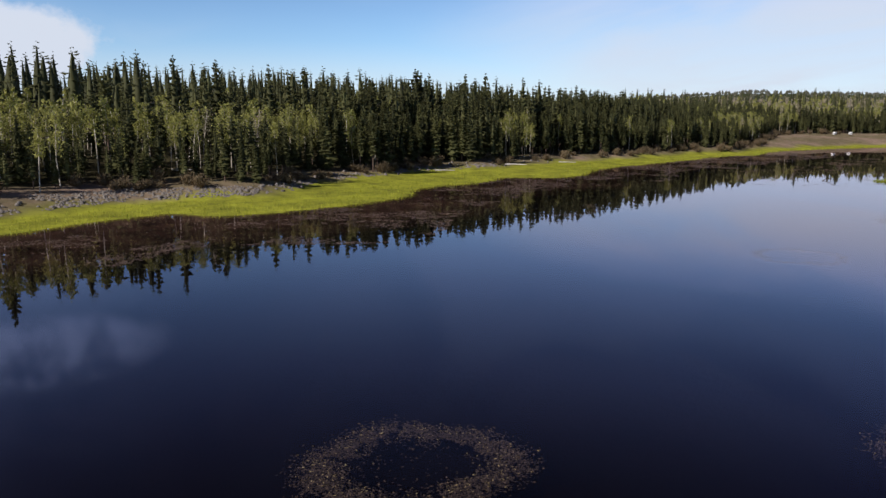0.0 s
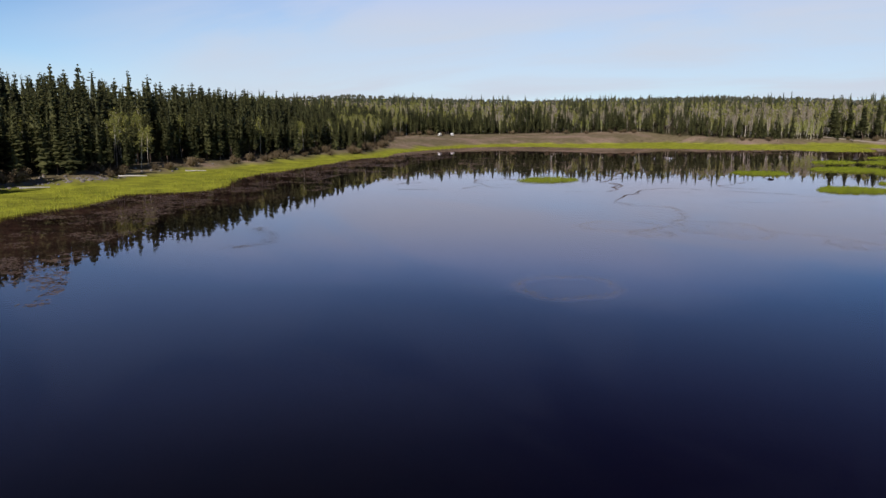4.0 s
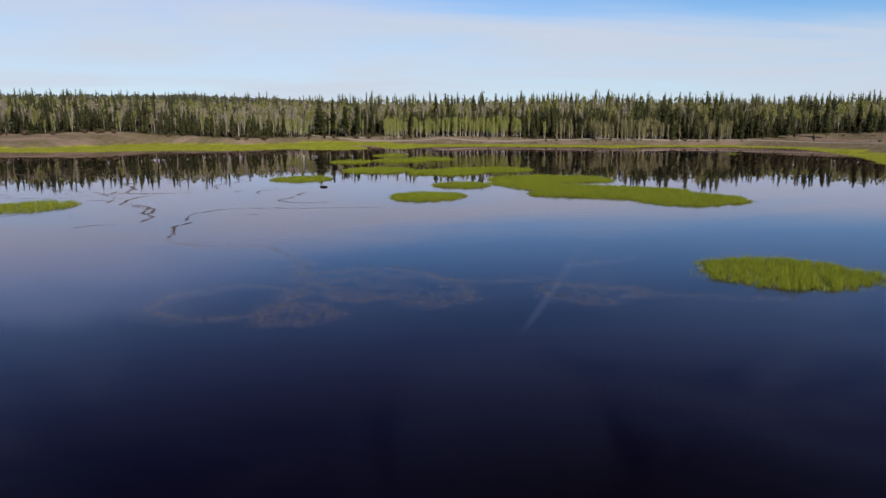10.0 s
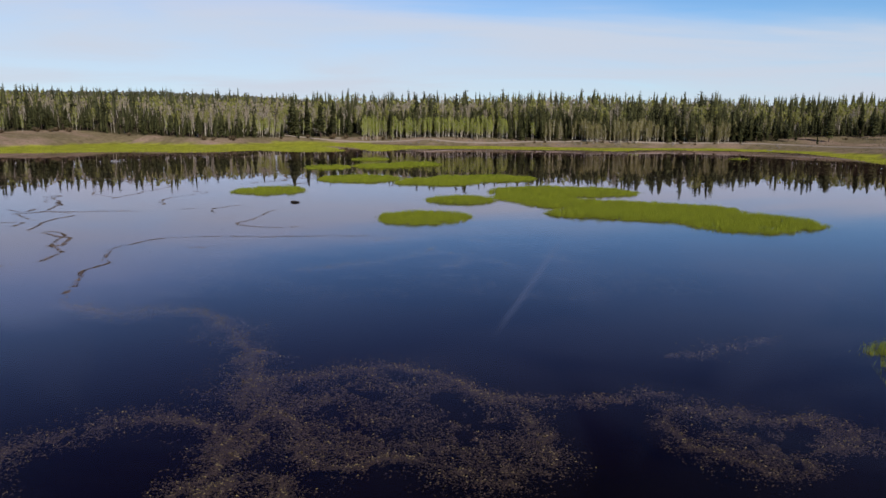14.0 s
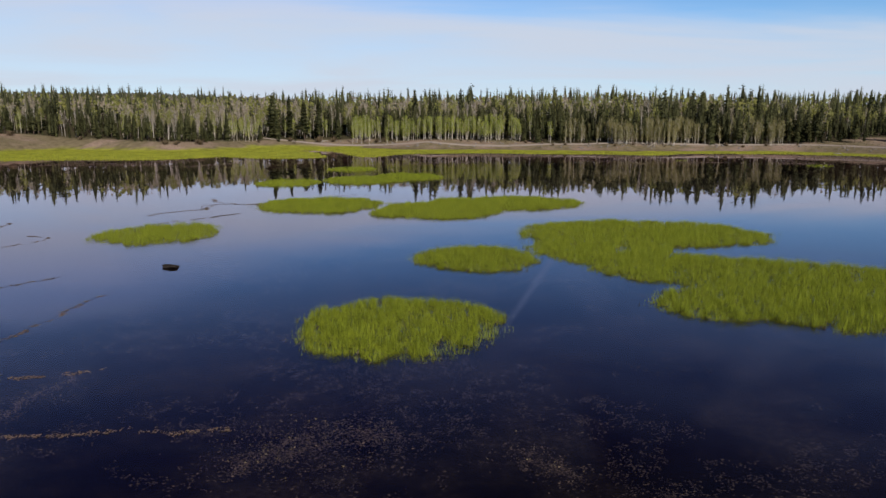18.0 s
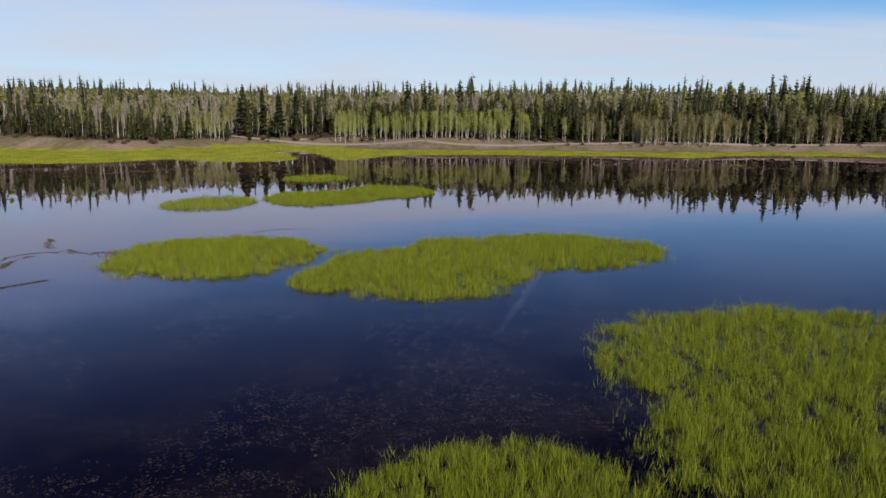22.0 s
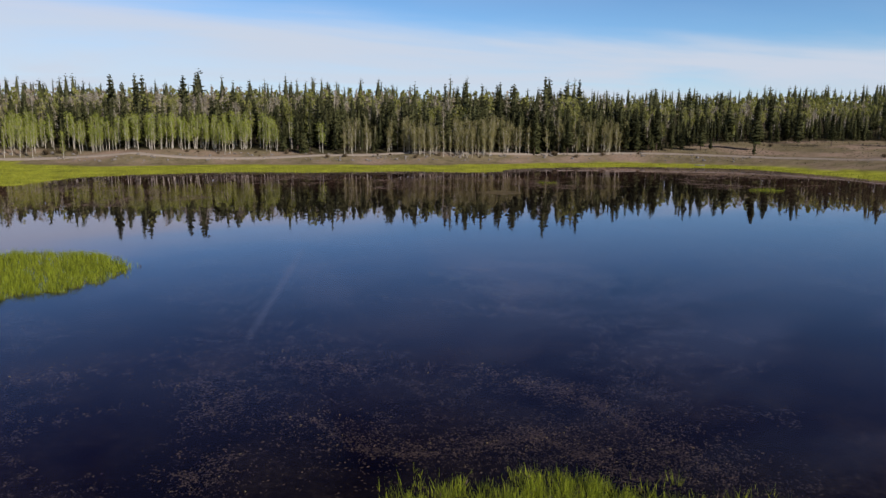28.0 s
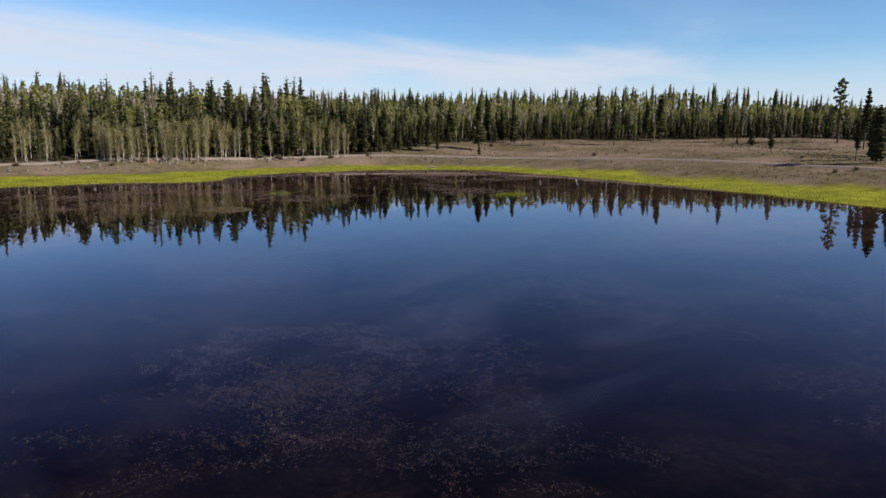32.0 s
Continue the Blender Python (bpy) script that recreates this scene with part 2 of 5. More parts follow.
SCRUB = leafy("dry_scrub", (0.11, 0.095, 0.06), (0.26, 0.225, 0.145), 0.1)
FRINGE = leafy("shore_sedge_blades", (0.17, 0.21, 0.018), (0.47, 0.48, 0.050), 0.35, scale=0.16, by_thing=0.05, by_drift=0.6)
WEED = leafy("water_weed", (0.038, 0.030, 0.022), (0.122, 0.097, 0.070), 0.0, scale=0.6, spec=0.1, by_thing=0.1)
RED_WEED = leafy("floating_red_weed", (0.080, 0.056, 0.043), (0.205, 0.142, 0.106), 0.0, scale=0.2)
SUNK_WEED = leafy("sunken_weed", (0.036, 0.030, 0.024), (0.082, 0.069, 0.055), 0.0, scale=0.6, spec=0.05, by_thing=0.05)
WEED_TIP = leafy("weed_tips", (0.10, 0.08, 0.04), (0.27, 0.21, 0.11), 0.1, scale=0.5)


def bark(name, dark, light, scale):
    m, nt, b = material(name, 0.85, 0.2)
    f = noise_node(nt, scale, 5, 0.7, (1, 1, 0.35))
    nt.links.new(ramp(nt, f, (0.35, dark), (0.62, light)), b.inputs["Base Color"])
    bump(nt, b, f, 0.5, 0.02)
    return m


SPRUCE_BARK = bark("spruce_bark", (0.05, 0.035, 0.025), (0.14, 0.10, 0.08), 6)
ASPEN_BARK = bark("aspen_bark", (0.22, 0.19, 0.15), (0.66, 0.61, 0.52), 3)
LOG = bark("bleached_wood", (0.25, 0.23, 0.20), (0.60, 0.57, 0.52), 5)

ROCK, nt, b = material("lichen_rock", 0.9, 0.2)
f = noise_node(nt, 5, 6, 0.65)
nt.links.new(ramp(nt, f, (0.3, (0.11, 0.095, 0.085)), (0.6, (0.25, 0.225, 0.20)), (0.8, (0.42, 0.39, 0.35))), b.inputs["Base Color"])
bump(nt, b, f, 0.6, 0.05)

GRAVEL, nt, b = material("pale_gravel", 0.95, 0.2)
f = noise_node(nt, 1.6, 8, 0.7)
nt.links.new(ramp(nt, f, (0.3, (0.26, 0.215, 0.175)), (0.7, (0.39, 0.33, 0.275))), b.inputs["Base Color"])
bump(nt, b, f, 0.4, 0.05)

# ground: bare pinkish soil, dry turf, wet sedge flat and needle litter, laid out by the cover attribute
GROUND, nt, b = material("ground_soil", 0.95, 0.02)
cov = nt.nodes.new("ShaderNodeAttribute")
cov.attribute_name = "cover"
cs = nt.nodes.new("ShaderNodeSeparateXYZ")
nt.links.new(cov.outputs["Vector"], cs.inputs[0])
big, fine = noise_node(nt, 0.05, 5, 0.6), noise_node(nt, 1.3, 7, 0.7)
soil = ramp(nt, fine, (0.3, (0.21, 0.145, 0.105)), (0.6, (0.355, 0.265, 0.20)), (0.85, (0.47, 0.375, 0.30)))
turf = ramp(nt, noise_node(nt, 0.35, 6, 0.7), (0.35, (0.13, 0.108, 0.062)), (0.7, (0.265, 0.215, 0.13)))
soil = mix(nt, ramp(nt, big, (0.38, (0, 0, 0)), (0.54, (1, 1, 1))), soil, turf)
flatc = ramp(nt, noise_node(nt, 0.16, 7, 0.72), (0.32, (0.15, 0.155, 0.028)), (0.62, (0.38, 0.40, 0.045)))
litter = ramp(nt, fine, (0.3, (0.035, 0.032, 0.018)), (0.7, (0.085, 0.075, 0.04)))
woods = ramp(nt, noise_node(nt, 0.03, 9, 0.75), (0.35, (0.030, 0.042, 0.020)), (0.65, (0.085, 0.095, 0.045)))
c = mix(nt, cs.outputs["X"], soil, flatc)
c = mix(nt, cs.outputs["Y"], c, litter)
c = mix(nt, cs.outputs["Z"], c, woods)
# under water: dark peat, drifts of weed in the northern shallows, brown mud near the shore
peat = ramp(nt, noise_node(nt, 0.4, 7, 0.7), (0.35, (0.002, 0.0015, 0.002)), (0.75, (0.0045, 0.003, 0.0034)))
fuzz = ramp(nt, noise_node(nt, 3.5, 8, 0.75), (0.36, (0.006, 0.0045, 0.0045)), (0.56, (0.020, 0.0165, 0.0135)), (0.72, (0.062, 0.052, 0.041)))
g = nt.nodes.new("ShaderNodeNewGeometry")
gs = nt.nodes.new("ShaderNodeSeparateXYZ")
nt.links.new(g.outputs["Position"], gs.inputs[0])


def spanned(value, lo, hi):
    n = nt.nodes.new("ShaderNodeMapRange")
    n.inputs["From Min"].default_value, n.inputs["From Max"].default_value = lo, hi
    nt.links.new(value, n.inputs["Value"])
    return n.outputs[0]


drifts = ramp(nt, noise_node(nt, 0.16, 6, 0.62), (0.44, (0, 0, 0)), (0.62, (1, 1, 1)))
bed = mix(nt, mix(nt, spanned(gs.outputs["Y"], 52, 76), (0, 0, 0), drifts), peat, fuzz)
mud = ramp(nt, noise_node(nt, 0.25, 6, 0.65), (0.35, (0.040, 0.026, 0.020)), (0.65, (0.125, 0.078, 0.056)))
bed = mix(nt, cs.outputs["X"], bed, mud)
c = mix(nt, spanned(gs.outputs["Z"], 0.03, -0.14), c, bed)
nt.links.new(c, b.inputs["Base Color"])
bump(nt, b, fine, 0.6, 0.08)

WATER = bpy.data.materials.new("still_water")
WATER.use_nodes = True
nt = WATER.node_tree
nt.nodes.remove(nt.nodes["Principled BSDF"])
clear = nt.nodes.new("ShaderNodeBsdfTransparent")
clear.inputs["Color"].default_value = (0.72, 0.66, 0.74, 1)
gloss = nt.nodes.new("ShaderNodeBsdfGlossy")
gloss.inputs["Roughness"].default_value = 0.012
gloss.inputs["Color"].default_value = (0.99, 0.915, 1.0, 1)
fres = nt.nodes.new("ShaderNodeFresnel")
fres.inputs["IOR"].default_value = 1.30
ms = nt.nodes.new("ShaderNodeMixShader")
nt.links.new(fres.outputs[0], ms.inputs[0])
nt.links.new(clear.outputs[0], ms.inputs[1])
nt.links.new(gloss.outputs[0], ms.inputs[2])
nt.links.new(ms.outputs[0], nt.nodes["Material Output"].inputs["Surface"])


def plain(name, color, rough=0.5, metal=0.0):
    m, nt, b = material(name, rough, 0.4)
    f = noise_node(nt, 2.0, 4)
    nt.links.new(mix(nt, f, tuple(0.85 * v for v in color), tuple(min(1, 1.1 * v) for v in color)), b.inputs["Base Color"])
    b.inputs["Metallic"].default_value = metal
    return m


WHITE_PAINT = plain("white_enamel", (0.78, 0.78, 0.76), 0.35)
DARK_GLASS = plain("dark_window_glass", (0.02, 0.025, 0.03), 0.05)
TYRE = plain("tyre_rubber", (0.02, 0.02, 0.02), 0.8)


# ------------------------------------------------------------------ mesh helpers
def tri_mesh(name, verts, tris, materials, index=None):
    """A mesh of triangles from arrays."""
    me = bpy.data.meshes.new(name)
    verts, tris = np.asarray(verts, np.float32), np.asarray(tris, np.int32)
    me.vertices.add(len(verts))
    me.vertices.foreach_set("co", verts.ravel())
    me.loops.add(len(tris) * 3)
    me.loops.foreach_set("vertex_index", tris.ravel())
    me.polygons.add(len(tris))
    me.polygons.foreach_set("loop_start", np.arange(0, 3 * len(tris), 3, dtype=np.int32))
    me.polygons.foreach_set("loop_total", np.full(len(tris), 3, np.int32))
    for m in materials:
        me.materials.append(m)
    if index is not None:
        me.polygons.foreach_set("material_index", np.asarray(index, np.int32))
    me.update(calc_edges=True)
    return me


def part(name, bm, mat, parent=None, label=""):
    """Links a bmesh as one mesh object, under its thing or part."""
    me = bpy.data.meshes.new(name)
    bm.to_mesh(me)
    bm.free()
    me.materials.append(mat)
    ob = new(name, me)
    ob.parent = parent
    return tagged(ob, label)


def under(name, mesh, parent, label=""):
    ob = new(name, mesh)
    ob.parent = parent
    return tagged(ob, label)


def joined(pieces):
    """Stacks (verts, tris) pairs into one pair."""
    vs, ts, n = [], [], 0
    for v, t in pieces:
        vs.append(v)
        ts.append(t + n)
        n += len(v)
    return np.concatenate(vs), np.concatenate(ts)


def tube(points, radii, sides=6):
    """A tapered tube through points."""
    points = np.asarray(points, float)
    a = np.linspace(0, 2 * np.pi, sides, endpoint=False)
    rings = []
    for k, p in enumerate(points):
        d = points[min(k + 1, len(points) - 1)] - points[max(k - 1, 0)]
        d /= np.linalg.norm(d)
        u = np.cross(d, (0.3, 1, 0.1))
        u /= np.linalg.norm(u)
        w = np.cross(d, u)
        rings.append(p + radii[k] * (np.outer(np.cos(a), u) + np.outer(np.sin(a), w)))
    tris = []
    for k in range(len(points) - 1):
        for s in range(sides):
            q, r = k * sides + s, k * sides + (s + 1) % sides
            tris += [(q, r, q + sides), (r, r + sides, q + sides)]
    return np.concatenate(rings), np.array(tris)


# ------------------------------------------------------------------ the plan
# shore: x, y, width of the sedge flat behind it, width of the bare bank behind that
WEST = [(-20, -140, 10, 13), (-30, -100, 10, 13), (-38, -78, 10, 13), (-48, -68, 11, 11), (-53, -59, 13, 9), (-48, -52, 17, 8),
        (-54, -36, 19, 7), (-65, -22, 22, 6), (-78, -16, 21, 6), (-89, 3, 23, 6), (-98, 10, 22, 6), (-94, 20, 26, 6),
        (-98, 30, 28, 6), (-112, 42, 24, 6), (-125, 58, 20, 6), (-135, 76, 16, 6), (-148, 98, 13, 6), (-163, 120, 10, 6),
        (-168, 142, 9, 6), (-188, 168, 8, 6), (-202, 203, 9, 14), (-211, 243, 12, 40)]
NORTH = [(-200, 270, 25, 55), (-166, 274, 55, 50), (-147, 279, 80, 42), (-130, 288, 95, 38), (-105, 289, 100, 30), (-90, 293, 98, 20),
         (-77, 309, 82, 14), (-63, 300, 92, 14), (-51, 298, 92, 14), (-41, 309, 75, 12), (-45, 322, 68, 12), (-52, 344, 48, 12), (-62, 361, 32, 12), (-57, 364, 32, 12), (-43, 346, 42, 11), (-36, 325, 50, 11), (-27, 308, 62, 16), (-16, 328, 44, 17),
         (4, 335, 36, 16), (19, 335, 32, 12), (35, 329, 32, 9), (55, 327, 30, 9), (66, 320, 32, 8), (76, 319, 30, 8),
         (86, 329, 22, 8), (104, 330, 20, 8), (126, 325, 16, 10)]
EAST = [(142, 312, 11, 58), (144, 296, 10, 96), (142, 272, 11, 104), (139, 255, 13, 100), (136, 241, 16, 85), (133, 229, 18, 65),
        (127, 212, 22, 45), (121, 196, 20, 30), (112, 160, 20, 20), (108, 120, 20, 20), (106, 80, 20, 15), (104, 40, 20, 12),
        (102, 0, 20, 12), (98, -60, 20, 12), (85, -110, 20, 12), (50, -150, 22, 10), (10, -160, 25, 10)]


def rounded(points, steps=8):
    """A closed smooth curve through points (Catmull-Rom)."""
    p = np.array(points, float)
    u = np.linspace(0, 1, steps, endpoint=False)[:, None]
    a, b, c, d = np.roll(p, 1, 0), p, np.roll(p, -1, 0), np.roll(p, -2, 0)
    out = [0.5 * (2 * b[k] + (c[k] - a[k]) * u + (2 * a[k] - 5 * b[k] + 4 * c[k] - d[k]) * u**2 + (3 * b[k] - a[k] - 3 * c[k] + d[k]) * u**3) for k in range(len(p))]
    return np.concatenate(out)


SHORE = rounded(WEST + NORTH + EAST)
wob = np.array([noise.noise(Vector((x * 0.11, y * 0.11, 3.3))) for x, y, *_ in SHORE])
SHORE[:, 0] += 1.2 * wob
SHORE[:, 1] += 1.2 * np.roll(wob, 5)


def shore_field(x, y):
    """Signed distance from the shore (outside is positive), sedge width and bank width, for arrays of places."""
    x, y = np.ravel(x), np.ravel(y)
    a, b = SHORE, np.roll(SHORE, -1, 0)
    best, w, k = np.full(len(x), 1e18), np.zeros(len(x)), np.zeros(len(x))
    inside = np.zeros(len(x), bool)
    for p, q in zip(a, b):
        dx, dy = q[0] - p[0], q[1] - p[1]
        u = np.clip(((x - p[0]) * dx + (y - p[1]) * dy) / (dx * dx + dy * dy + 1e-9), 0, 1)
        d = (x - p[0] - u * dx) ** 2 + (y - p[1] - u * dy) ** 2
        near = d < best
        best = np.where(near, d, best)
        w = np.where(near, p[2] + u * (q[2] - p[2]), w)
        k = np.where(near, p[3] + u * (q[3] - p[3]), k)
        if dy != 0:
            cross = ((p[1] > y) != (q[1] > y)) & (x < dx * (y - p[1]) / dy + p[0])
            inside ^= cross
    d = np.sqrt(best)
    return np.where(inside, -d, d), np.maximum(w, 1), np.maximum(k, 1)


LX, LY = np.arange(-580, 440, 3.0), np.arange(-210, 780, 3.0)
LOOK = [g.reshape(len(LY), len(LX)) for g in shore_field(*np.meshgrid(LX, LY))]


def blurred(g, reach, times):
    for _ in range(times):
        for axis in (0, 1):
            pad = [(reach, reach) if n == axis else (0, 0) for n in (0, 1)]
            total = np.cumsum(np.insert(np.pad(g, pad, "edge"), 0, 0, axis=axis), axis=axis)
            n = g.shape[axis]
            g = (np.take(total, range(2 * reach + 1, 2 * reach + 1 + n), axis) - np.take(total, range(n), axis)) / (2 * reach + 1)
    return g


LOOK[1:] = [blurred(g, 4, 2) for g in LOOK[1:]]


def near_shore(x, y):
    """shore_field for many places at once, read off a grid laid out beforehand; places off the grid take the nearest of its rim."""
    u = np.clip((np.ravel(x) - LX[0]) / 3.0, 0, len(LX) - 1.001)
    v = np.clip((np.ravel(y) - LY[0]) / 3.0, 0, len(LY) - 1.001)
    i, j = u.astype(int), v.astype(int)
    u, v = u - i, v - j
    return tuple((g[j, i] * (1 - u) + g[j, i + 1] * u) * (1 - v) + (g[j + 1, i] * (1 - u) + g[j + 1, i + 1] * u) * v for g in LOOK)


def drift(x, y, scale, seed):
    """Smooth value noise between -1 and 1, for arrays."""
    x, y = np.ravel(x) * scale + 17.3 * seed, np.ravel(y) * scale - 9.1 * seed
    xi, yi = np.floor(x), np.floor(y)

    def corner(i, j):
        h = np.sin(i * 127.1 + j * 311.7 + seed * 74.7) * 43758.5453
        return 2 * (h - np.floor(h)) - 1

    u, v = x - xi, y - yi
    u, v = u * u * (3 - 2 * u), v * v * (3 - 2 * v)
    low = corner(xi, yi) * (1 - u) + corner(xi + 1, yi) * u
    high = corner(xi, yi + 1) * (1 - u) + corner(xi + 1, yi + 1) * u
    return low * (1 - v) + high * v


def ground_height(x, y, field=None):
    d, w, k = field if field else shore_field(x, y)
    x, y = np.ravel(x), np.ravel(y)
    e = np.maximum(d - w, 0)
    westward = 1 / (1 + np.exp(np.clip((y - 120) / 40, -30, 30)))
    eastward = 1 / (1 + np.exp(np.clip(-(x - 135) / 12, -30, 30))) / (1 + np.exp(np.clip((y - 350) / 15, -30, 30)))
    steep = 0.07 - 0.035 * eastward
    slow = 0.047 + 0.02 * westward - 0.035 * eastward
    rise = 2.8 * (1 - np.exp(-e / 12)) + steep * np.minimum(e, 80) + slow * np.clip(e - 80, 0, 220) + 0.008 * np.maximum(e - 300, 0)
    rise *= 1 - 0.35 * np.exp(-(((x + 300) / 110) ** 2 + ((y - 330) / 90) ** 2))
    land = 0.04 + 0.4 * np.clip(d / w, 0, 1) + rise + np.minimum(e / 20, 1) * (0.35 * drift(x, y, 0.06, 1) + 0.15 * drift(x, y, 0.25, 2))
    land += np.minimum(e / 150, 1) * 2.0 * drift(x, y, 0.012, 3)
    for hx, hy, hz, size in ((-1500, 1250, 47, 420), (-1120, 1640, 12, 380), (-700, 1900, 40, 500), (500, 2100, 22, 600), (-1900, 100, 40, 500)):
        land += hz * np.exp(-(((x - hx) ** 2 + (y - hy) ** 2) / size**2))
    return np.where(d > 0, land, -np.minimum(1.3, 0.12 * -d) - 0.02)


# ------------------------------------------------------------------ ground and water
def spread(lo, hi, step, far):
    mid = np.arange(lo, hi + 0.1, step)
    grow, out = step, []
    at = 0.0
    while at < far:
        grow *= 1.25
        at += grow
        out.append(at)
    out = np.array(out)
    return np.concatenate([lo - out[::-1], mid, hi + out])


gx, gy = spread(-330, 260, 2.5, 4200), spread(-190, 480, 2.5, 4200)
X, Y = np.meshgrid(gx, gy)
field = (shore_field(X, Y)[0], *near_shore(X, Y)[1:])
Z = ground_height(X, Y, field)
cols, rws = len(gx), len(gy)
q = (np.arange(rws - 1)[:, None] * cols + np.arange(cols - 1)).ravel()
tris = np.concatenate([np.stack([q, q + 1, q + cols + 1], 1), np.stack([q, q + cols + 1, q + cols], 1)])
me = tri_mesh("ground", np.stack([X.ravel(), Y.ravel(), Z], 1), tris, [GROUND])
d, w, k = field
e = d - w + 2.5 * drift(X, Y, 0.12, 5)
upper = 0.24 * w * (Y.ravel() > 290) * (X.ravel() > -40)
flatness = np.clip(1 - (e + upper) / 3.0, 0, 1) * (d > 0)
span = np.where(Y.ravel() > 200, 42.0, 15.0)
flatness = np.where(d <= 0, np.clip(1.15 + d / span + 0.35 * drift(X, Y, 0.05, 6), 0, 1), flatness)
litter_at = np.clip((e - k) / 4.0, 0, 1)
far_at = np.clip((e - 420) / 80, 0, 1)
att = me.attributes.new("cover", "FLOAT_VECTOR", "POINT")
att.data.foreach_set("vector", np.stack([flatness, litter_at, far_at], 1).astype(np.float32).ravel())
ground = tagged(new("ground", me), "bare soil, dry turf and forest floor round the lake", "ground", kind="structure")
for p in me.polygons:
    p.use_smooth = True

wv = np.array([(-320, -260, 0), (260, -260, 0), (260, 480, 0), (-320, 480, 0)], float)
water = tagged(new("water", tri_mesh("water", wv, np.array([(0, 1, 2), (0, 2, 3)]), [WATER])), "still dark lake water mirroring sky and trees", "water", kind="structure")
water.visible_shadow = False


# ------------------------------------------------------------------ trees
def spruce_shape(rng, boughs, wide=0.17, bare=0.08, sides=6, core=0.45, blunt=0.72, hang=True):
    """A spruce of height 1: ragged tiers of drooping boughs with hanging twigs round a short dark core. Gives trunk and crown."""
    lean = rng.normal(0, 0.010, 2)
    trunk = tube([(0, 0, -0.04), (lean[0] * 0.5, lean[1] * 0.5, 0.5), (lean[0], lean[1], 0.95)], [0.014, 0.009, 0.002], sides)
    lump = [(rng.uniform(0, 6.28), rng.uniform(bare, 0.95), rng.uniform(-0.62, 0.40), rng.uniform(0.03, 0.10)) for _ in range(13)]
    vs, ts = [], []

    def reach(u, a):
        r = wide * (1 - u) ** blunt
        if u < bare + 0.16:
            r *= 0.40 + 0.60 * max(0.0, u - bare) / 0.16
        for la, lu, ls, lw in lump:
            r *= 1 + ls * math.exp(-((u - lu) / lw) ** 2) * (0.45 + 0.55 * math.cos(a - la))
        return r + 0.022 - 0.008 * u

    # dark inner mass
    levels = (bare + 0.02, bare + 0.14, 0.64, 0.94)
    for u in levels:
        for s in range(5):
            a = s * 1.2566 + u
            r = core * reach(u, a) * (0.34 if u > 0.8 else 1.0)
            vs.append((lean[0] * u + r * math.cos(a), lean[1] * u + r * math.sin(a), u))
    for k in range(3):
        for s in range(5):
            p, q = k * 5 + s, k * 5 + (s + 1) % 5
            ts += [(p, q, q + 5), (p, q + 5, p + 5)]
    tiers = rng.integers(13, 20)
    for k in range(boughs):
        u = bare + (0.985 - bare) * (1 - (1 - (k + rng.random()) / boughs) ** 1.22)
        u += 0.35 * (round(u * tiers) / tiers - u)
        a = k * 2.39996 + rng.uniform(-0.6, 0.6)
        r = reach(u, a) * rng.uniform(0.55, 1.18)
        rise = r * (-0.50 + 0.85 * u + rng.uniform(-0.22, 0.22))
        half = r * rng.uniform(0.24, 0.42) + 0.006
        drop = 0.20 * half + 0.006
        c, sn = math.cos(a), math.sin(a)
        bx, by = lean[0] * u, lean[1] * u

        def at(along, side, up):
            return (bx + c * along - sn * side, by + sn * along + c * side, up)

        n0 = len(vs)
        mid = r * rng.uniform(0.50, 0.72)
        vs += [at(0.05 * r, 0, u + 0.012), at(mid, half, u + 0.55 * rise - drop), at(r, rng.uniform(-0.3, 0.3) * half, u + rise), at(mid, -half, u + 0.55 * rise - drop)]
        ts += [(n0, n0 + 1, n0 + 2), (n0, n0 + 2, n0 + 3)]
        if hang:
            vs.append(at(mid * 0.95, rng.uniform(-0.5, 0.5) * half, u + 0.45 * rise - 0.22 * r - 0.014))
            ts.append((n0, n0 + 2, n0 + 4))
    return trunk, (np.array(vs), np.array(ts))


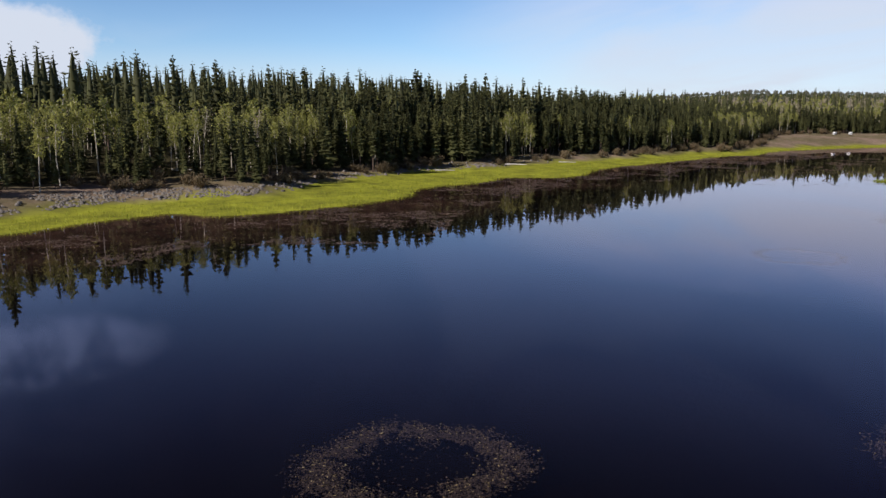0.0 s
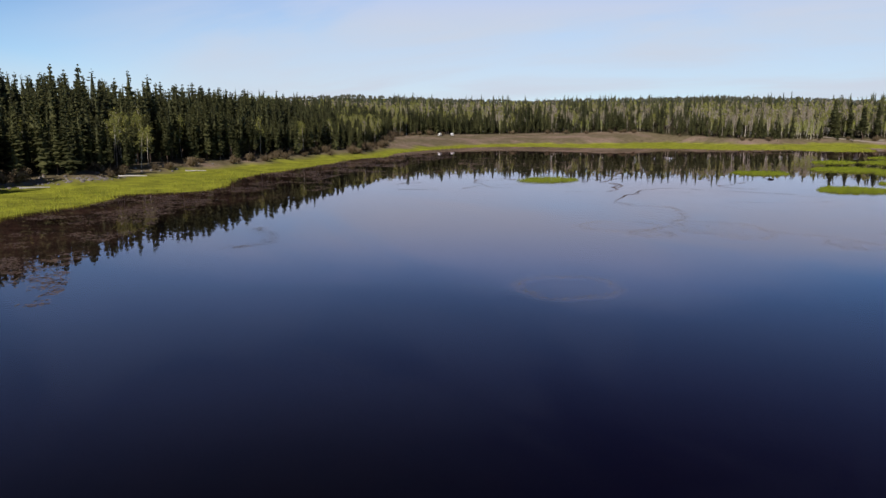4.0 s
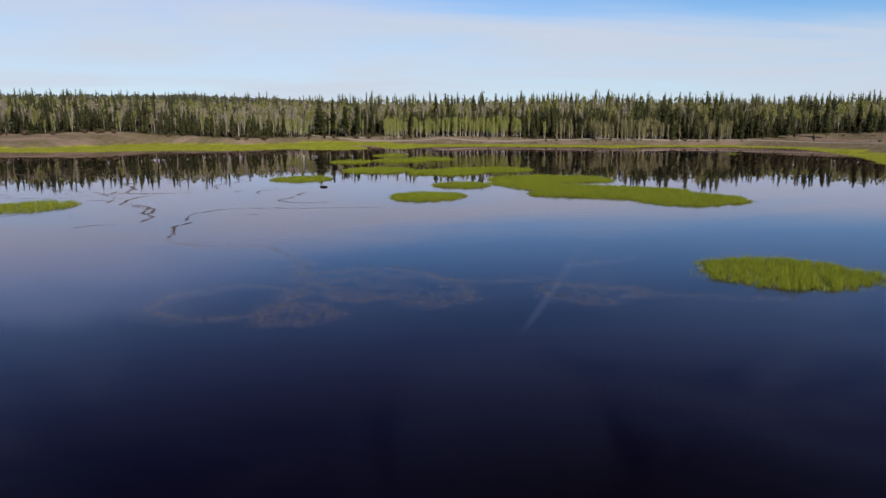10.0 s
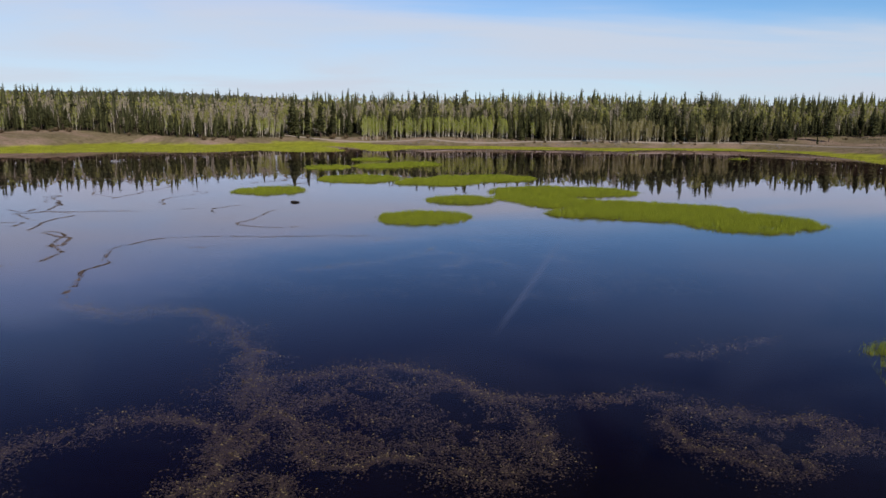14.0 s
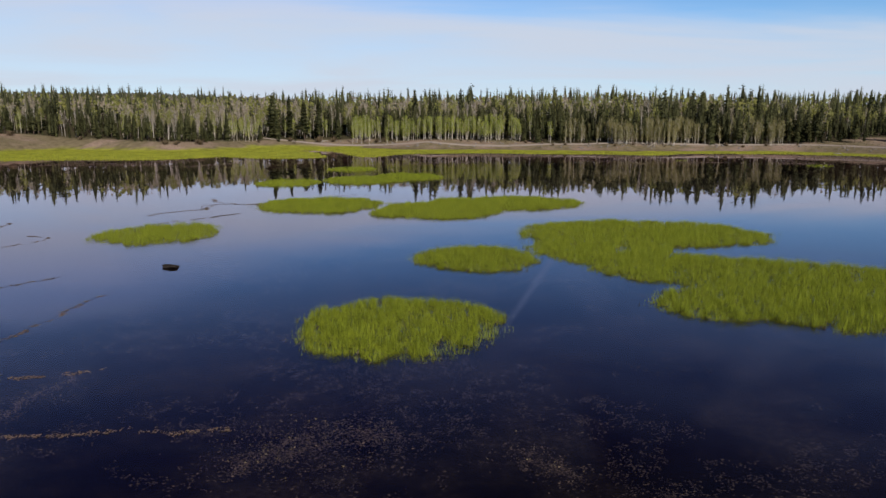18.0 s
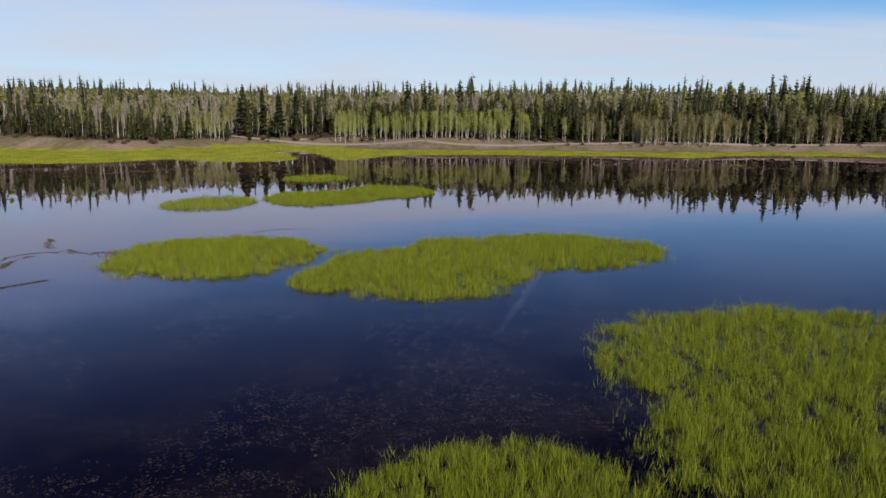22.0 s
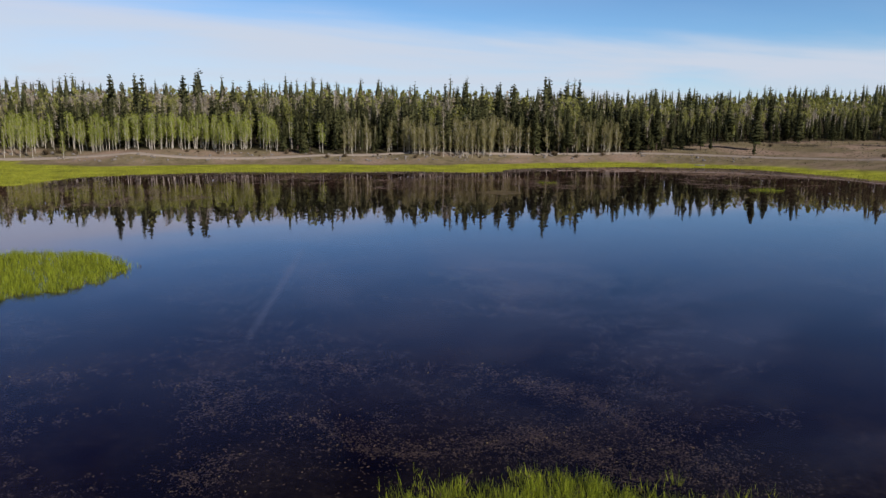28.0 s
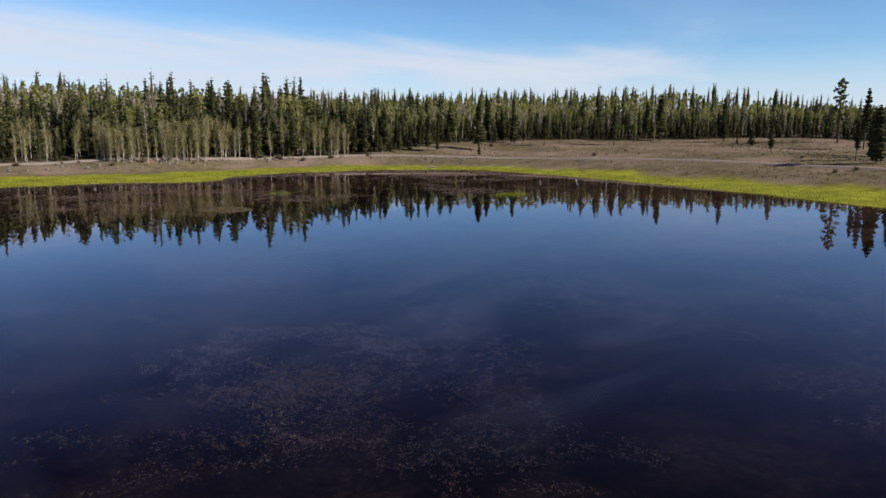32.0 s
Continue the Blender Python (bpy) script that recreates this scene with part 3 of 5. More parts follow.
def aspen_shape(rng, leaves, size, bare=0.40, wide=0.13, twigs=8, clump=0.030, sides=5, steep=(0.7, 1.5), thick=1.0):
    """An aspen of height 1: a pale bent stem with thin limbs, and a ragged crown of small leaf clumps."""
    bend = rng.normal(0, 0.02, 4)
    path = [(0, 0, -0.04), (bend[0], bend[1], 0.35), (bend[0] + bend[2], bend[1] + bend[3], 0.70), (bend[2] * 2, bend[3] * 2, 0.97)]
    pieces = [tube(path, [0.0095 * thick, 0.008 * thick, 0.0055 * thick, 0.002], sides)]

    def stem(u):
        return np.array([np.interp(u, [-0.04, 0.35, 0.70, 0.97], [p[i] for p in path]) for i in range(2)] + [u])

    tips = []
    for _ in range(twigs):
        u = rng.uniform(bare * 0.85, 0.9)
        a, r = rng.uniform(0, 6.283), wide * rng.uniform(0.5, 1.0) * (1.15 - u * 0.6)
        p = stem(u)
        tip = p + (r * math.cos(a), r * math.sin(a), r * rng.uniform(*steep))
        tip[2] = min(tip[2], 1.03)
        mid = (p + tip) / 2 + (0, 0, -0.01)
        pieces.append(tube([p, mid, tip], [0.004, 0.003, 0.001], 3))
        tips.append((p, tip))
    vs, ts = [], []
    for k in range(leaves):
        if tips and rng.random() < 0.75:
            p, tip = tips[rng.integers(len(tips))]
            centre = p + (tip - p) * rng.uniform(0.40, 1.15) + rng.normal(0, 0.036, 3)
        else:
            u = bare + (1.0 - bare) * rng.random() ** 0.8
            a, r = rng.uniform(0, 6.283), wide * 0.8 * math.sqrt(rng.random()) * math.sin(math.pi * min(1, (u - bare) / (1.02 - bare) * 0.8 + 0.2))
            centre = stem(min(u, 0.97)) + (r * math.cos(a), r * math.sin(a), 0)
        u1, u2 = rng.normal(0, 1, 3), rng.normal(0, 1, 3)
        u1 /= np.linalg.norm(u1)
        u2 = np.cross(u1, u2)
        u2 /= np.linalg.norm(u2)
        s = clump * rng.uniform(0.6, 1.4) * size
        n0 = len(vs)
        vs += [centre - u1 * s, centre + u2 * s * 0.7, centre + u1 * s, centre - u2 * s * 0.7 + u1 * s * 0.2]
        ts += [(n0, n0 + 1, n0 + 2), (n0, n0 + 2, n0 + 3)]
    return joined(pieces), (np.array(vs), np.array(ts))


rng = np.random.default_rng(11)
NEAR = {"spruce": [spruce_shape(rng, 270, wide=w, bare=v, blunt=k) for w, v, k in ((0.125, 0.30, 0.62), (0.14, 0.20, 0.68), (0.155, 0.12, 0.72), (0.17, 0.06, 0.80), (0.22, 0.03, 0.95), (0.23, 0.10, 0.72), (0.20, 0.16, 0.58), (0.21, 0.02, 0.85), (0.19, 0.24, 0.55))],
        "aspen": [aspen_shape(rng, 420, 0.52, bare=v, wide=w, twigs=14) for v, w in ((0.46, 0.12), (0.54, 0.10), (0.42, 0.14), (0.56, 0.13))],
        "bare": [aspen_shape(rng, 210, 0.40, bare=v, wide=0.11, twigs=22) for v in (0.45, 0.55, 0.40)],
        "young": [aspen_shape(rng, 420, 0.62, bare=v, wide=w, twigs=20, clump=0.022, steep=(1.6, 3.4), thick=1.15) for v, w in ((0.22, 0.095), (0.30, 0.085), (0.18, 0.11), (0.34, 0.09))],
        "sapling": [aspen_shape(rng, 500, 0.64, bare=v, wide=w, twigs=22, clump=0.022, steep=(1.8, 3.6), thick=1.05) for v, w in ((0.16, 0.085), (0.24, 0.080), (0.12, 0.095))]}
MID = {"spruce": [spruce_shape(rng, 80, core=0.38, wide=w, bare=v, sides=3, blunt=k) for w, v, k in ((0.135, 0.25, 0.65), (0.155, 0.12, 0.72), (0.175, 0.15, 0.68), (0.19, 0.08, 0.78), (0.22, 0.05, 0.92), (0.21, 0.22, 0.58), (0.185, 0.04, 0.85))],
       "aspen": [aspen_shape(rng, 110, 0.90, bare=v, wide=w, sides=3, twigs=4) for v, w in ((0.45, 0.12), (0.52, 0.14), (0.42, 0.10))],
       "bare": [aspen_shape(rng, 80, 0.66, bare=0.48, wide=0.12, sides=3, twigs=7) for _ in range(3)],
       "young": [aspen_shape(rng, 130, 0.95, bare=0.26, wide=0.09, sides=3, twigs=5, clump=0.024, steep=(1.6, 3.4), thick=1.15) for _ in range(3)],
       "sapling": [aspen_shape(rng, 120, 0.90, bare=0.18, wide=0.085, sides=3, twigs=5, clump=0.024, steep=(1.8, 3.6), thick=1.05) for _ in range(3)]}
FAR = {"spruce": [spruce_shape(rng, 30, wide=w, bare=0.25, sides=3, core=0.42, blunt=k, hang=False) for w, k in ((0.155, 0.70), (0.175, 0.80), (0.20, 0.65), (0.22, 0.9))],
       "aspen": [aspen_shape(rng, 36, 1.55, bare=0.5, wide=0.14, sides=3, twigs=0) for _ in range(3)],
       "bare": [aspen_shape(rng, 30, 1.25, bare=0.45, wide=0.13, sides=3, twigs=2) for _ in range(3)]}
FAR["young"] = FAR["sapling"] = FAR["aspen"]

# where the woods stand: jittered lots, dense at the edge and thinner behind
lots = []
for step, lo, hi in ((3.0, -9, 24), (4.4, 24, 80), (7.2, 80, 240), (11.5, 240, 460)):
    ax, ay = np.arange(-560, 430, step), np.arange(-190, 760, step)
    px, py = (a.ravel() for a in np.meshgrid(ax, ay))
    px, py = px + rng.uniform(-0.46, 0.46, len(px)) * step, py + rng.uniform(-0.46, 0.46, len(py)) * step
    keep = (py > -150 - 0.2 * px) & (px < 420 - 0.0 * py) & ~((px > 40) & (py < 150))
    px, py = px[keep], py[keep]
    fld = near_shore(px, py)
    depth = fld[0] - fld[1] - fld[2] + 3.0 * drift(px, py, 0.08, 7)
    keep = (depth > lo) & (depth <= hi) & (rng.random(len(px)) < 0.9)
    z = ground_height(px, py, fld)
    lots.append(np.stack([px, py, z, depth, np.zeros(len(px))], 1)[keep])
# aspens crowd along the front of the northern woods
px, py = rng.uniform(-50, 140, 30000), rng.uniform(300, 420, 30000)
fld = near_shore(px, py)
depth = fld[0] - fld[1] - fld[2] + 3.0 * drift(px, py, 0.08, 7)
keep = (depth > -2) & (depth < 9) & (rng.random(len(px)) < 0.15) & (drift(px, py, 0.13, 19) > -0.35)
lots.append(np.stack([px, py, ground_height(px, py, fld), depth, np.ones(len(px))], 1)[keep])
lots = np.concatenate(lots)
patch = 0.8 * drift(lots[:, 0], lots[:, 1], 0.028, 12) + 0.9 * drift(lots[:, 0], lots[:, 1], 0.085, 13)
groups = drift(lots[:, 0], lots[:, 1], 0.030, 15) + 0.6 * drift(lots[:, 0], lots[:, 1], 0.075, 16)
thin = drift(lots[:, 0], lots[:, 1], 0.11, 17)
trees = []
# the front of the northern woods, from west to east: end of the stretch, share of aspens, sort of aspen
FRONT = [(-62, 0.10, "sapling"), (-45, 0.35, "young"), (30, 0.93, "young"), (46, 0.30, "young"), (101, 0.93, "sapling"), (112, 0.10, "sapling"), (133, 0.82, "sapling"), (1e9, 0.08, "young")]
for (x, y, z, depth, crowd), pa, gr, gap in zip(lots, patch, groups, thin):
    north = y > 300 and -62 < x < 150
    west = x < -40 and y < 260
    east = x >= 150 or (x > 110 and y < 330)
    far_left = y > 330 and x <= -62
    front = depth < 11 and not west
    sort = "young"
    if crowd and not (north and front):
        continue
    if depth < 0 and not (north and -46 < x < 28 and gr > -0.15 and rng.random() < 0.6):
        continue
    if north and front:
        share, sort = next((s, k) for end, s, k in FRONT if x + 4 * gr < end)
        share += 0.12 * pa
        if crowd and share < 0.6 or -62 < x < 30 and gap < -0.35 - 0.02 * depth:
            continue
    elif north:
        share = (0.22 if depth < 26 else 0.60) + 0.55 * pa
    elif west:
        share = (0.20 if depth < 7 else (0.80 if y < -28 else 0.22) if depth < 36 else 0.42) + 0.4 * pa
    elif far_left:
        share = (0.12 if depth < 9 else 0.70) + 0.65 * pa
    else:
        share = (0.04 if depth < 22 else (0.80 if depth < 75 else 0.35)) + 0.25 * pa
    to_bare = 0.60 if (north or far_left) else (0.06 if west else 0.25)
    if rng.random() < np.clip(share, 0.03, 0.97):
        if front:
            kind = sort
            tall = rng.uniform(7.5, 11.0) * (1 if depth > 3 else 0.85)
        else:
            kind = "bare" if rng.random() < to_bare else "aspen"
            tall = rng.uniform(9.0, 12.5) if west else rng.uniform(11.0, 16.5)
    elif crowd:
        continue
    else:
        kind = "spruce"
        lofty = rng.random() < (0.36 if far_left else 0.24) + 0.45 * gr
        if west:
            south = y < -32
            if depth < 14:
                tall = rng.uniform(5.5, 11) if south else rng.uniform(8, 15.5)
            elif depth < 34:
                tall = rng.uniform(9, 14) if south else rng.uniform(13, 20)
            else:
                tall = rng.uniform(18, 23) if rng.random() < 0.35 + 0.4 * gr else rng.uniform(11, 17.5)
            tall *= np.interp(y, [60, 150], [1.0, 0.80])
        else:
            tall = rng.uniform(17, 22.5) if lofty else rng.uniform(10, 15.5)
            if depth < 22:
                tall = rng.uniform(9, 16)
            if depth < 9:
                tall = rng.uniform(3, 9) if rng.random() < (0.6 if far_left else 0.35) else rng.uniform(7, 14)
    if math.hypot(x + 261, y - 279) < 9 or abs((x + 261) * 0.77 + (y - 279) * 0.64) < 9 and -262 < x < -215 and y < 279:
        continue
    if far_left and depth > 9 or east:
        tall *= np.clip((0.70 if far_left else 0.56) + depth / 200, 0.5, 0.95 if far_left else 0.80)
    trees.append((kind, x, y, z, depth, tall))

# single trees that stand out: kind, x, y, height
LONE = [("spruce", *p) for p in ((-82, 408, 21), (-75, 412, 20), (-67, 405, 18), (-60, 404, 20), (-52, 408, 14), (-70, 398, 5), (-78, 400, 4), (154, 350, 9), (157, 345, 11), (160, 344, 4.4), (184, 364, 14), (172, 338, 15.5), (161.4, 327, 4.6),
                                 (199.5, 354, 10.5), (195.6, 345, 14.6), (193, 329, 9.7), (198, 360, 15), (226, 349, 10), (125, 354, 5.5), (207, 312, 12.5), (206, 261, 8),
                                 (227, 320, 2.6), (222, 313, 2.4), (230, 315, 13), (229, 309, 15.5), (227, 281, 2.6), (222, 274, 7.5), (223, 244, 16), (183, 232, 9), (177, 226, 12),
                                 (196, 233, 12), (188, 226, 10), (203, 230, 13), (232, 288, 14), (141, 348, 6), (149, 349, 9), (145, 353, 11), (-73.5, -80, 6.2))]
for kind, x, y, tall in LONE:
    trees.append((kind, x, y, float(ground_height([x], [y], near_shore([x], [y]))[0]), 0.0, tall))


def tree_meshes(shapes, trunk_mat, crown_mat, name):
    return [(tri_mesh(name + "_trunk", *t, [trunk_mat]), tri_mesh(name + "_crown", *c, [crown_mat])) for t, c in shapes]


KINDS = {"spruce": ("spruce_tree", SPRUCE_BARK, NEEDLE, "dark green spruce with drooping boughs at the forest edge", "spruce"),
         "aspen": ("aspen_tree", ASPEN_BARK, LEAF, "pale-stemmed aspen with fresh light green leaves", "aspen"),
         "bare": ("bare_aspen_tree", ASPEN_BARK, BUD, "grey-brown aspen only just coming into bud", "aspen"),
         "young": ("young_aspen_tree", ASPEN_BARK, YOUNG_LEAF, "slender white-stemmed aspen with bright green new leaves", "aspen"),
         "sapling": ("aspen_sapling", ASPEN_BARK, SAPLING_BUD, "slender young aspen with olive-brown opening buds", "aspen")}
# the 300 of each sort that stand nearest the open water are things of their own
nearness = np.array([tr[4] + 0.02 * math.hypot(tr[1], tr[2] - 150) for tr in trees])
order = np.argsort(nearness)
count = {"spruce": 0, "aspen": 0, "young": 0, "bare": 0, "sapling": 0}
near_set = set()
lone_first = list(range(len(trees) - len(LONE), len(trees)))
for i in lone_first + list(order):
    kind = trees[i][0]
    if i not in near_set and count[kind] < 300:
        near_set.add(i)
        count[kind] += 1

for kind, (name, trunk_mat, crown_mat, label, cat) in KINDS.items():
    shapes = tree_meshes(NEAR[kind], trunk_mat, crown_mat, name)
    for i in sorted(near_set):
        tr = trees[i]
        if tr[0] != kind:
            continue
        slim = kind == "spruce" and tr[1] < -40 and tr[2] < 200
        tm, cm = shapes[rng.integers(4) if slim else rng.integers(len(shapes))]
        root = new(name)
        root.matrix_world = pose(tr[1], tr[2], tr[3] - 0.1, 0, 0, rng.uniform(0, 360)) @ Matrix.Diagonal((tr[5] * rng.uniform(0.9, 1.1),) * 2 + (tr[5], 1))
        tagged(root, label, cat, "trees at the forest edge")
        under("trunk", tm, root)
        under("crown", cm, root)
    for region, test in (("west", lambda x, y: x < -60 and y < 300), ("north", lambda x, y: y >= 300 and x < 150), ("east", lambda x, y: not (x < -60 and y < 300) and not (y >= 300 and x < 150))):
        tv, tt, cv, ct, nt_, nc_, tones = [], [], [], [], 0, 0, []
        for i, tr in enumerate(trees):
            if tr[0] != kind or i in near_set or not test(tr[1], tr[2]):
                continue
            stock = (MID if tr[4] < 45 else FAR)[kind]
            t, c = stock[rng.integers(len(stock))]
            a = rng.uniform(0, 6.283)
            fat = rng.uniform(0.85, 1.2) * tr[5]
            m = np.array([[math.cos(a) * fat, math.sin(a) * fat, 0], [-math.sin(a) * fat, math.cos(a) * fat, 0], [0, 0, tr[5]]])
            o = np.array([tr[1], tr[2], tr[3] - 0.1])
            tv.append(t[0] @ m + o)
            tt.append(t[1] + nt_)
            nt_ += len(t[0])
            cv.append(c[0] @ m + o)
            ct.append(c[1] + nc_)
            nc_ += len(c[0])
            tones.append(np.full(len(c[0]), rng.random(), np.float32))
        if not tv:
            continue
        root = tagged(new(name.replace("_tree", "") + "_woods"), "dense stand of " + label.replace(" at the forest edge", ""), cat + " woods", kind="stuff")
        tagged(under("trunks", tri_mesh("trunks", np.concatenate(tv), np.concatenate(tt), [trunk_mat]), root), kind="stuff")
        cm = tri_mesh("crowns", np.concatenate(cv), np.concatenate(ct), [crown_mat])
        cm.attributes.new("tone", "FLOAT", "POINT").data.foreach_set("value", np.concatenate(tones))
        tagged(under("crowns", cm, root), kind="stuff")

# a tall open pine on the meadow
def pine_shape(q):
    trunk = [tube([(0, 0, -0.03), (0.01, 0.0, 0.5), (0.0, 0.01, 0.98)], [0.018, 0.012, 0.003], 8)]
    vs, ts = [], []
    for k in range(34):
        u = 0.22 + 0.75 * k / 33
        a_, r_ = k * 2.4 + q.uniform(-0.4, 0.4), (0.17 * (1 - u) ** 0.55 + 0.02) * q.uniform(0.5, 1.15)
        tip_ = np.array([r_ * math.cos(a_), r_ * math.sin(a_), u + r_ * q.uniform(-0.1, 0.3)])
        trunk.append(tube([(0, 0, u), tip_ * (0.5, 0.5, 1) + (0, 0, -0.004), tip_], [0.004, 0.003, 0.001], 3))
        for _ in range(16):
            c_ = np.array([0, 0, u]) + (tip_ - (0, 0, u)) * q.uniform(0.45, 1.1) + q.normal(0, 0.012, 3)
            u1, u2 = q.normal(0, 0.016, 3), q.normal(0, 0.012, 3)
            n0 = len(vs)
            vs += [c_ - u1, c_ + u2, c_ + u1, c_ - u2]
            ts += [(n0, n0 + 1, n0 + 2), (n0, n0 + 2, n0 + 3)]
    return joined(trunk), (np.array(vs), np.array(ts))


(tv_, tt_), (cv_, ct_) = pine_shape(np.random.default_rng(4))
root = tagged(new("pine_tree"), "tall ragged pine with open tiers standing alone on the meadow", "pine")
root.matrix_world = pose(239, 256.5, float(ground_height([239], [256.5], near_shore([239], [256.5]))[0]) - 0.1) @ Matrix.Diagonal((19, 19, 18.5, 1))
under("trunk", tri_mesh("pine_trunk", tv_, tt_, [SPRUCE_BARK]), root)
under("crown", tri_mesh("pine_crown", cv_, ct_, [NEEDLE]), root)

# woods on the far hills, their haze put into the material colour
px, py = rng.uniform(-2300, 900, 16000), rng.uniform(-300, 2600, 16000)
fld = shore_field(px, py)
keep = (fld[0] > 480) & (np.hypot(px, py) < 2400)
px, py, z = px[keep], py[keep], ground_height(px, py, fld)[keep]
tall, fat = rng.uniform(5, 9, len(px)), rng.uniform(3.0, 5.0, len(px))
ang = np.linspace(0, 2 * np.pi, 5, endpoint=False)
ring = np.stack([px[:, None] + fat[:, None] * np.cos(ang), py[:, None] + fat[:, None] * np.sin(ang), np.repeat(z[:, None] + 1, 5, 1)], 2)
tip = np.stack([px, py, z + tall], 1)[:, None]
hv = np.concatenate([ring, tip], 1).reshape(-1, 3)
ht = np.array([(s, (s + 1) % 5, 5) for s in range(5)])
ht = (np.arange(len(px))[:, None, None] * 6 + ht).reshape(-1, 3)
tagged(new("hill_woods", tri_mesh("hill_woods", hv, ht, [HAZED_WOODS])), "distant woods on low hills, coloured grey-green as through haze", "woods", kind="stuff")


# ------------------------------------------------------------------ sedge
def blades(px, py, pz, tall, width, seed, bent=True, lean_to=0.45):
    """Spear-shaped blades, bent or straight."""
    r = np.random.default_rng(seed)
    n = len(px)
    a, lean = r.uniform(0, 2 * np.pi, n), tall * r.uniform(0.03, lean_to, n)
    b = r.uniform(0, 2 * np.pi, n)
    sx, sy = np.cos(b) * width, np.sin(b) * width
    lx, ly = np.cos(a) * lean, np.sin(a) * lean
    if not bent:
        v = np.zeros((n, 3, 3))
        v[:, 0] = np.stack([px - sx * 0.9, py - sy * 0.9, pz], 1)
        v[:, 1] = np.stack([px + sx * 0.9, py + sy * 0.9, pz], 1)
        v[:, 2] = np.stack([px + lx, py + ly, pz + tall], 1)
        return v.reshape(-1, 3), np.arange(3 * n).reshape(-1, 3)
    v = np.zeros((n, 4, 3))
    v[:, 0] = np.stack([px, py, pz], 1)
    v[:, 1] = np.stack([px + lx * 0.3 - sx, py + ly * 0.3 - sy, pz + tall * 0.5], 1)
    v[:, 2] = np.stack([px + lx, py + ly, pz + tall], 1)
    v[:, 3] = np.stack([px + lx * 0.3 + sx, py + ly * 0.3 + sy, pz + tall * 0.5], 1)
    t = np.array([(0, 3, 2), (0, 2, 1)])
    return v.reshape(-1, 3), (np.arange(n)[:, None, None] * 4 + t).reshape(-1, 3)


def lobe_field(lobes, x, y):
    """Above zero inside a union of ellipses with a ragged rim."""
    best = np.full(len(x), -9.0)
    for cx, cy, rx, ry in lobes:
        best = np.maximum(best, 1 - ((x - cx) / rx) ** 2 - ((y - cy) / ry) ** 2)
    return best + 0.18 * drift(x, y, 0.30, 21) + 0.16 * drift(x, y, 0.9, 22) + 0.10 * drift(x, y, 2.2, 23)


ISLANDS = [("round sedge island, bright green, standing in open water", [(-3.0, 101.3, 6.5, 6.7)], 150),
           ("small oval sedge island, bright green", [(2.4, 123.0, 5.6, 5.9)], 130),
           ("wide three-lobed sedge island, bright green", [(-18.8, 165, 9.6, 9.6), (-1, 159.3, 8.6, 9.8), (9.8, 167, 10.0, 9.0), (3, 166, 7, 8), (-7.6, 155.5, 3.2, 4.2)], 115),
           ("largest sedge island, bright green with thin gaps", [(20.3, 138.0, 12.6, 10.3), (26, 136, 8, 7), (14.5, 128, 7.0, 8.5), (18.5, 119.5, 7.5, 6.5), (26, 114.5, 9.5, 8.0), (33, 110.5, 9.5, 8.6), (37.3, 98.8, 9.3, 10.2), (20.5, 106.5, 7.4, 4.6), (27, 104.5, 8, 6)], 115),
           ("sedge island with a ragged rim, bright green", [(29.2, 41.8, 7.6, 6.5)], 120),
           ("far low oval sedge island", [(-59.5, 86, 6.0, 7.8)], 48),
           ("oval sedge island beside the weed lines", [(-31.6, 137.3, 6.5, 7.2)], 90),
           ("flat oval sedge island", [(-31.3, 203, 6.7, 8.0)], 48),
           ("long sedge island of two lobes", [(-17.3, 210, 8.8, 9.6), (-9, 218, 7.6, 9.6)], 80),
           ("small far sedge island", [(-24.2, 243.7, 6.4, 7.6)], 44),
           ("thin patch of emergent sedge", [(100, 257, 3.4, 2.2)], 22),
           ("thin patch of emergent sedge", [(71, 284, 2.0, 2.5)], 14)]
